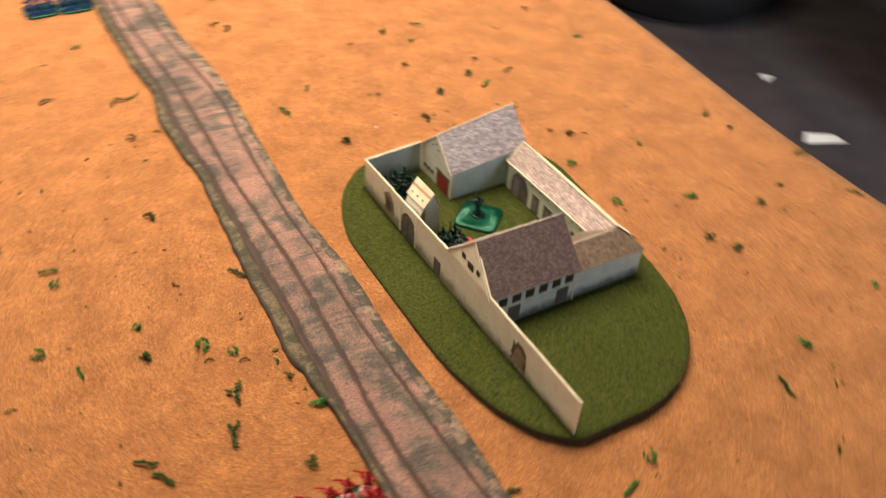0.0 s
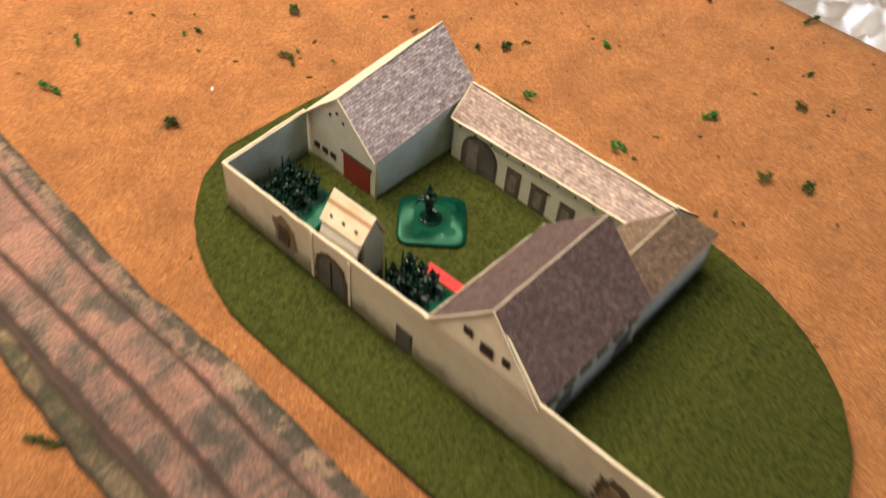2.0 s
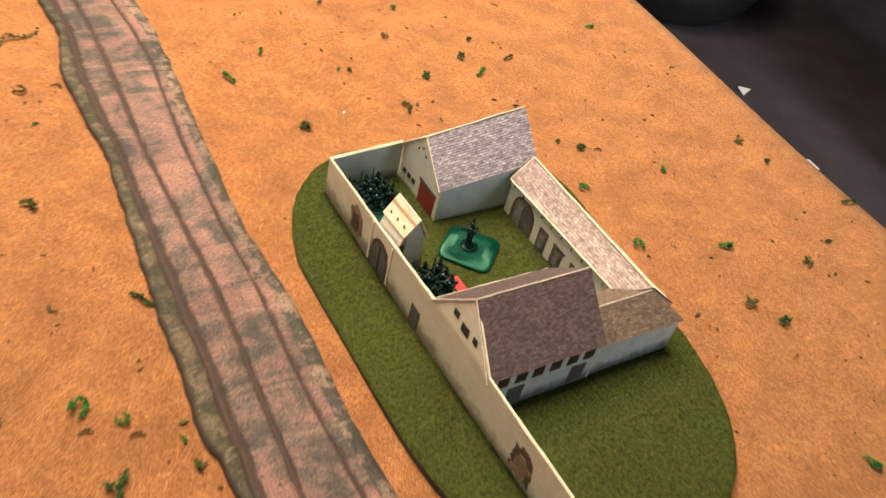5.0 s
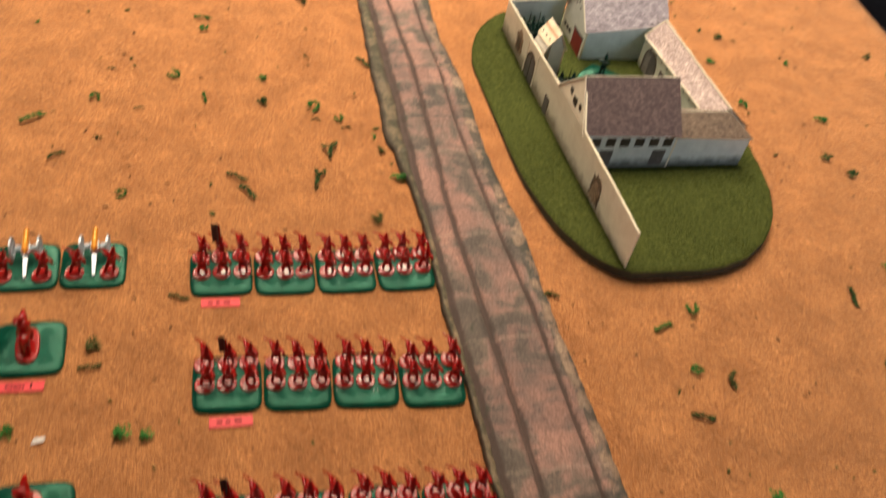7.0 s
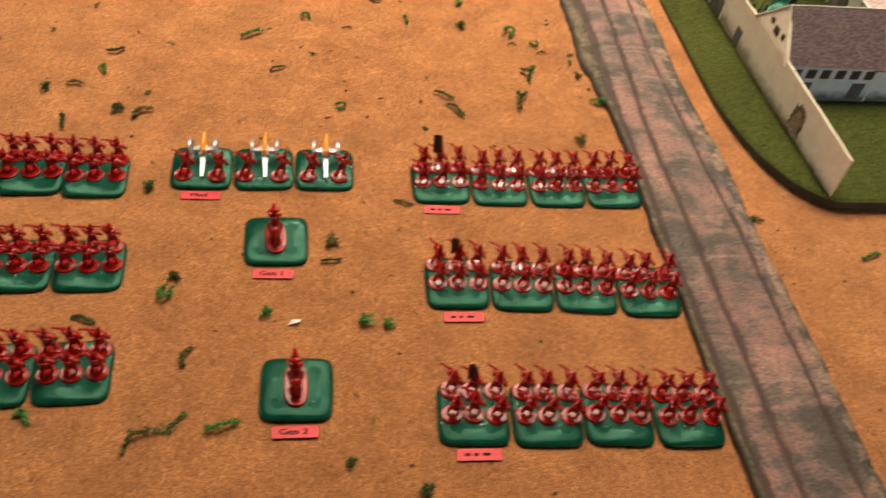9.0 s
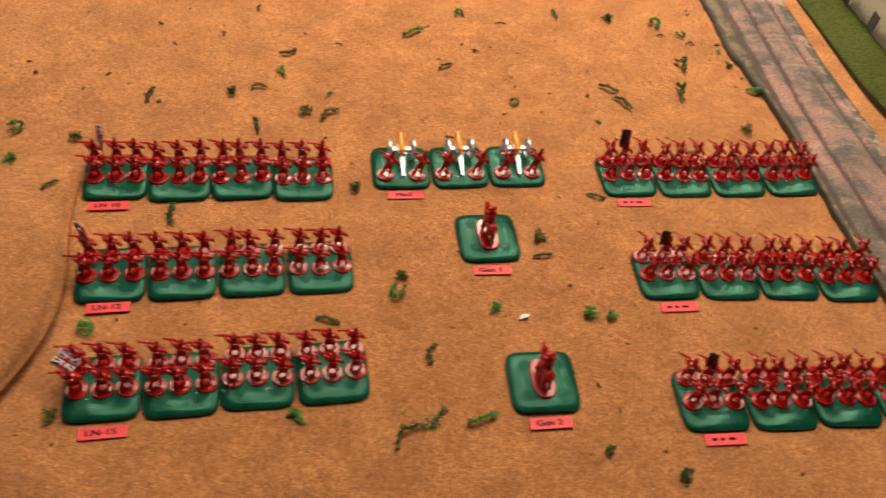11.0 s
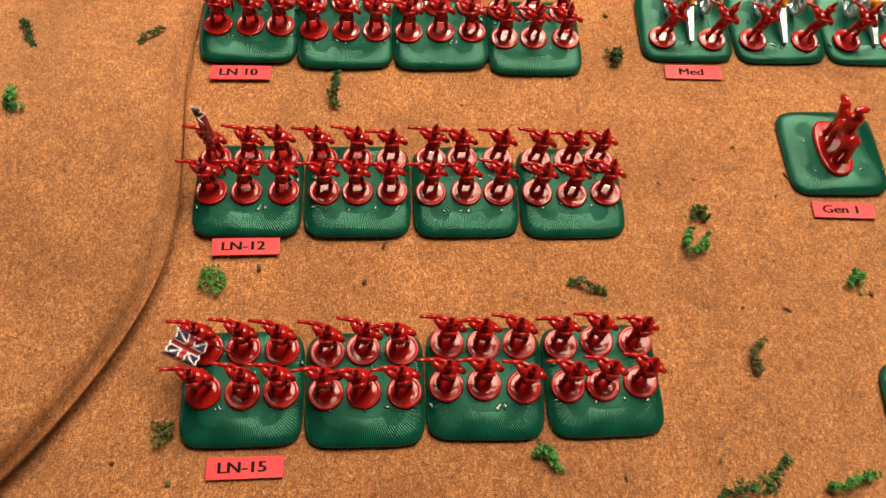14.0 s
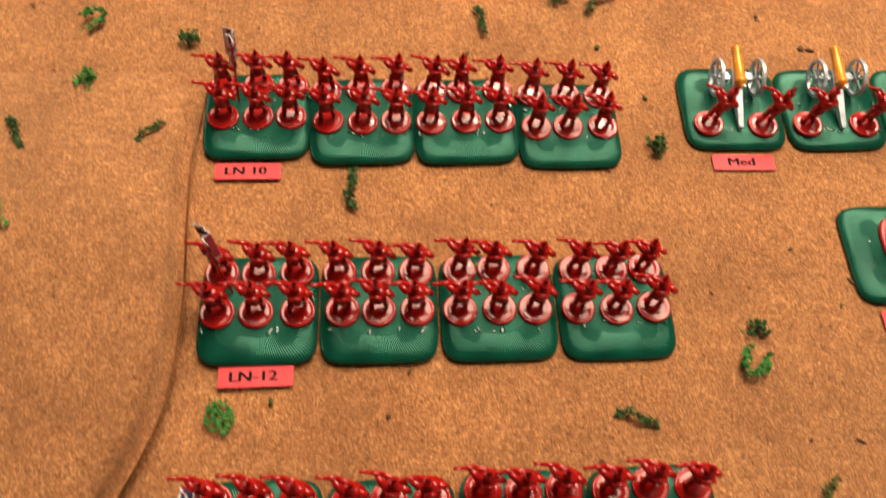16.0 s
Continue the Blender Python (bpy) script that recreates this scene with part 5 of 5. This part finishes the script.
def clump_mesh(seed, kind, mat):
    """A torn shred of foam: many tiny ragged flakes, bunched, strung out or curled."""
    bm = bmesh.new()
    rnd = random.Random(seed)
    n = 130
    arms = [(rnd.uniform(0, 6.28), rnd.uniform(0.003, 0.0068)) for _ in range(3)]
    for i in range(n):
        u = i / (n - 1)
        jit = Vector((rnd.gauss(0, 0.6), rnd.gauss(0, 0.6), abs(rnd.gauss(0, 0.7))))
        if kind == "bunch":
            a, reach = arms[i % 3]
            d = reach * rnd.random() ** 1.2
            p = Vector((d * math.cos(a), d * math.sin(a), rnd.uniform(0.0003, 0.0034) * (1 - d / 0.010))) + jit * 0.0011
        elif kind == "strip":
            p = Vector(((u - 0.5) * 0.0125, 0.0022 * math.sin(u * 4 + seed), 0.0006 + 0.0014 * math.sin(u * 3.1))) + jit * 0.0009
        elif kind == "long":
            p = Vector(((u - 0.5) * 0.0330, 0.0030 * math.sin(u * 7.5) - 0.016 * (u - 0.55) ** 2, 0.0008 + 0.0012 * math.sin(u * 6.2))) + jit * (0.0011 + 0.0009 * math.sin(u * 3.1))
        elif kind == "ring":
            a = u * 12.5
            fill = 1.0 - 0.55 * (i % 3 == 0)
            p = Vector((0.0036 * fill * math.cos(a), 0.0044 * fill * math.sin(a), 0.0010 + 0.0012 * math.sin(a * 1.5))) + jit * 0.0008
        elif kind == "star":
            a, reach = arms[i % 3]
            a += (i % 3) * 2.1 - a * 0.7
            d = reach * 1.7 * rnd.random()
            p = Vector((d * math.cos(a), d * math.sin(a), 0.0006 + 0.0030 * (1 - d / 0.013))) + jit * 0.0010
        else:
            a = 0.6 + u * 4.6
            p = Vector((0.0040 * math.cos(a), 0.0027 * math.sin(a), 0.0008 + 0.0020 * u)) + jit * 0.0009
        s = rnd.uniform(0.0005, 0.0013) * (1.35 if kind in ("long", "star") else 1.0)
        q = [bm.verts.new(p + Vector((rnd.uniform(-1, 1), rnd.uniform(-1, 1), rnd.uniform(-0.8, 0.8))) * s) for _ in range(4)]
        for tri in ((0, 1, 2), (0, 3, 1), (1, 3, 2), (2, 3, 0)):
            bm.faces.new([q[t] for t in tri])
    for v in bm.verts:
        v.co.z = max(v.co.z, 0.0)
    return mesh_of("foam_clump", bm, mat)


CLUMPS = [clump_mesh(i, k, m) for i, (k, m) in enumerate((("bunch", FLOCK), ("strip", FLOCK_DARK), ("bunch", FLOCK), ("bunch", FLOCK_DARK), ("strip", FLOCK), ("bunch", FLOCK_OLIVE), ("strip", FLOCK_OLIVE), ("curl", FLOCK)))]
LEFT = ((-479, 405), (-437, 317), (-435, 366), (-431, 405), (-413, 279), (-409, 236), (-397, 345), (-394, 315), (-364, 283), (-355, 333), (-336, 110), (-328, 167), (-307, 382), (-284, 258), (-245, 384), (-228, 346), (-226, 390), (-207, 410), (-206, 99), (-202, 435), (-190, 362), (-185, 163), (-173, 357), (-158, 276), (-139, 183), (-134, 196), (-137, 87), (-123, 134), (-100, 87), (-96, 463), (-78, 168), (-74, 416), (-50, 491), (-38, 222), (-36, 208), (-29, 62))
MIDDLE = ((-25, 368), (-18, 155), (-3, 152), (5, 671), (11, 43), (13, 526), (17, 262), (39, 492), (39, 624), (41, 605), (61, 386), (69, 367), (90, 485), (91, 919), (93, 521), (125, 382), (131, 477), (140, 417), (140, 663), (149, 1037), (152, 462), (157, 807), (169, 335), (171, 891), (182, 414), (187, 550), (193, 379), (282, 243), (326, 1036), (328, 791), (335, 1016), (336, 45), (358, 128), (361, 206))
RIGHT = ((368, 705), (371, 166), (372, 829), (381, 61), (392, 222), (395, 155), (470, 711), (515, 758), (506, 837), (527, 930), (540, 223), (548, 889), (571, 784), (572, 484), (572, 562), (577, 751), (577, 930), (593, 249), (599, 812), (605, 612), (624, 771), (625, 396), (636, 374), (652, 457), (667, 563), (716, 421), (717, 276), (749, 916), (756, 260), (767, 811), (789, 576), (793, 542), (825, 385), (832, 467))
SHAPED = {(-137, 87): ("long", FLOCK_DARK, 28), (-328, 167): ("ring", FLOCK, 20), (125, 382): ("star", FLOCK_DARK, 80), (140, 417): ("star", FLOCK_DARK, 10), (171, 891): ("long", FLOCK_DARK, 20), (157, 807): ("curl", FLOCK_OLIVE, 150), (140, 663): ("star", FLOCK_OLIVE, 60)}
SHAPED_ME = {spot: clump_mesh(80 + i, kind, mat) for i, (spot, (kind, mat, _)) in enumerate(SHAPED.items())}
rnd = random.Random(11)
for k, (x, y) in enumerate(LEFT + MIDDLE + RIGHT):
    me = CLUMPS[rnd.randrange(len(CLUMPS))]
    s = rnd.uniform(0.95, 1.5) * (1.25 if (x, y) in ((61, 386), (69, 367)) else 1.0)
    turn = rnd.uniform(0, 360)
    if (x, y) in SHAPED:
        me, s, turn = SHAPED_ME[(x, y)], 1.15, SHAPED[(x, y)][2]
    z = hill_z(x / 1000, y / 1000)
    ob = tagged(new("foam_clump", me), "small ragged shred of green foam foliage on the felt", "foam clump", "foam foliage clumps")
    ob.matrix_basis = pose(x / 1000, y / 1000, z, 0, 0, turn) @ Matrix.Scale(s, 4)

SMALL = [clump_mesh(40 + i, k, m) for i, (k, m) in enumerate((("strip", FLOCK_OLIVE), ("bunch", FLOCK_DARK), ("strip", FLOCK_DARK), ("bunch", FLOCK)))]
free = 0
while free < 70:
    x, y = rnd.uniform(-0.55, 0.82), rnd.uniform(0.0, 1.12)
    if 0.19 < x < 0.29 or (0.28 < x < 0.56 and 0.24 < y < 0.68) or (x < 0.21 and 0.05 < y < 0.33) or (x < 0.3 and y < 0.36) or (x < 0.22 and y > 1.08):
        continue
    free += 1
    ob = tagged(new("foam_clump", SMALL[rnd.randrange(4)]), "tiny green shred of foam foliage on the felt", "foam clump", "foam foliage clumps")
    ob.matrix_basis = pose(x, y, 0, 0, 0, rnd.uniform(0, 360)) @ Matrix.Scale(rnd.uniform(0.35, 0.8), 4)

bm = bmesh.new()
for _ in range(950):
    x, y = rnd.uniform(-0.75, 0.83), rnd.uniform(-0.2, 1.3)
    ball(bm, (x, y, 0.0003), rnd.uniform(0.0005, 0.0016), rnd.uniform(0.6, 2.2), rnd.uniform(0.4, 1.0), 0.5, 1, Matrix.Rotation(rnd.uniform(0, 6), 4, "Z"))
tagged(part("felt_crumbs", bm, CRUMB), "scattered brown crumbs and fibres on the felt", "crumbs", kind="stuff")
bm = bmesh.new()
for _ in range(560):
    x, y = rnd.uniform(-0.75, 0.83), rnd.uniform(-0.2, 1.3)
    ball(bm, (x, y, 0.0004), rnd.uniform(0.0006, 0.0021), rnd.uniform(0.6, 2.0), rnd.uniform(0.4, 1.0), 0.7, 1, Matrix.Rotation(rnd.uniform(0, 6), 4, "Z"))
tagged(part("foam_crumbs", bm, FLOCK_OLIVE), "scattered tiny green foam crumbs on the felt", "crumbs", kind="stuff")
bm = bmesh.new()
plate(bm, [(0, 0, 0.0008), (0.007, 0.001, 0.002), (0.008, 0.004, 0.0008), (0.002, 0.003, 0.0022)], 0.0003)
scrap = tagged(part("paper_scrap", bm, [PAPER, PAPER]), "tiny torn scrap of white paper on the felt", "scrap")
scrap.matrix_basis = pose(-0.064, 0.156, 0)
copy_thing(scrap, pose(0.408, 0.716, 0, 0, 0, 40) @ Matrix.Scale(0.6, 4))

# ---- beyond the table ----
bm = bmesh.new()
bmesh.ops.create_grid(bm, x_segments=120, y_segments=120, size=0.5)
for v in bm.verts:
    x, y = v.co.x, v.co.y
    r = math.hypot(x, y) * 2
    skirt = 1 - smooth_step(0.55, 1.0, r)
    warp = noise.noise_vector(Vector((x * 5, y * 5, 2))) * 0.10
    fold = 0.55 - math.hypot(noise.noise(Vector((x + warp.x, y + warp.y, 0)) * 7.0), 0.015) * 2.4
    crumple = 0.30 - math.hypot(noise.noise(Vector((x + warp.y, y + warp.x, 0.4)) * 14.0), 0.02)
    h = 0.16 * (1 - smooth_step(0.35, 1.0, r + 0.25 * noise.noise(Vector((x * 4, y * 4, 1))))) + (0.16 * max(-0.4, fold) + 0.17 * crumple) * skirt
    rag = r + 0.12 * noise.noise(Vector((x * 6, y * 6, 4)))
    v.co.z = max(h, 0.012) - 0.06 * smooth_step(0.80, 0.95, rag)
ob = tagged(part("white_cloth", bm, LINEN, None, "", True), "crumpled heap of white cloth on the carpet", "cloth")
ob.matrix_basis = pose(2.32, 0.59, FLOOR_Z, 0, 0, 20) @ Matrix.Diagonal((0.92, 0.80, 0.36, 1))

bin_ = thing("storage_box", "dark magenta plastic storage box on the carpet", "box", pose(2.545, 0.92, FLOOR_Z, 0, 0, 27))
bm = bmesh.new()
box(bm, (0, 0, 0.20), (0.52, 0.24, 0.40))
bmesh.ops.bevel(bm, geom=bm.edges[:], offset=0.03, segments=3, affect="EDGES", profile=0.5)
part("box_body", bm, MAGENTA, bin_)
bm = bmesh.new()
box(bm, (0, 0, 0.415), (0.55, 0.27, 0.03))
bmesh.ops.bevel(bm, geom=bm.edges[:], offset=0.01, segments=2, affect="EDGES", profile=0.5)
part("lid", bm, MAGENTA, bin_)

bag = thing("black_bag", "soft black leather bag slumped on the carpet", "bag", pose(2.34, 2.10, FLOOR_Z, 0, 0, 10))
bm = bmesh.new()
ball(bm, (0, 0, 0.15), 0.36, 1.05, 0.95, 0.62, 4)
for v in bm.verts:
    v.co += noise.noise_vector(v.co * 5) * 0.02
    v.co.z = max(v.co.z, 0.0)
part("bag_body", bm, BLACK, bag, "", True)
bm = bmesh.new()
for i in range(14):
    a, b_ = math.pi * i / 14, math.pi * (i + 1) / 14
    tube(bm, (0.2 * math.cos(a), 0, 0.33 + 0.12 * math.sin(a)), (0.2 * math.cos(b_), 0, 0.33 + 0.12 * math.sin(b_)), 0.012, 0.012, 8)
part("handle", bm, BLACK, bag)
for x, y, w, h, r in ((2.16, 1.49, 0.05, 0.03, 20), (2.04, 1.16, 0.12, 0.045, -25)):
    bm = bmesh.new()
    plate(bm, [(-w / 2, -h / 2, 0.003), (w / 2, -h / 2, 0.006), (w / 2 - 0.01, h / 2, 0.003), (-w / 2 + 0.02, h / 2, 0.008)], 0.0015)
    tagged(part("paper_scrap", bm, [PAPER, PAPER]), "torn strip of white paper on the carpet", "scrap").matrix_basis = pose(x, y, FLOOR_Z + 0.001, 0, 0, r)
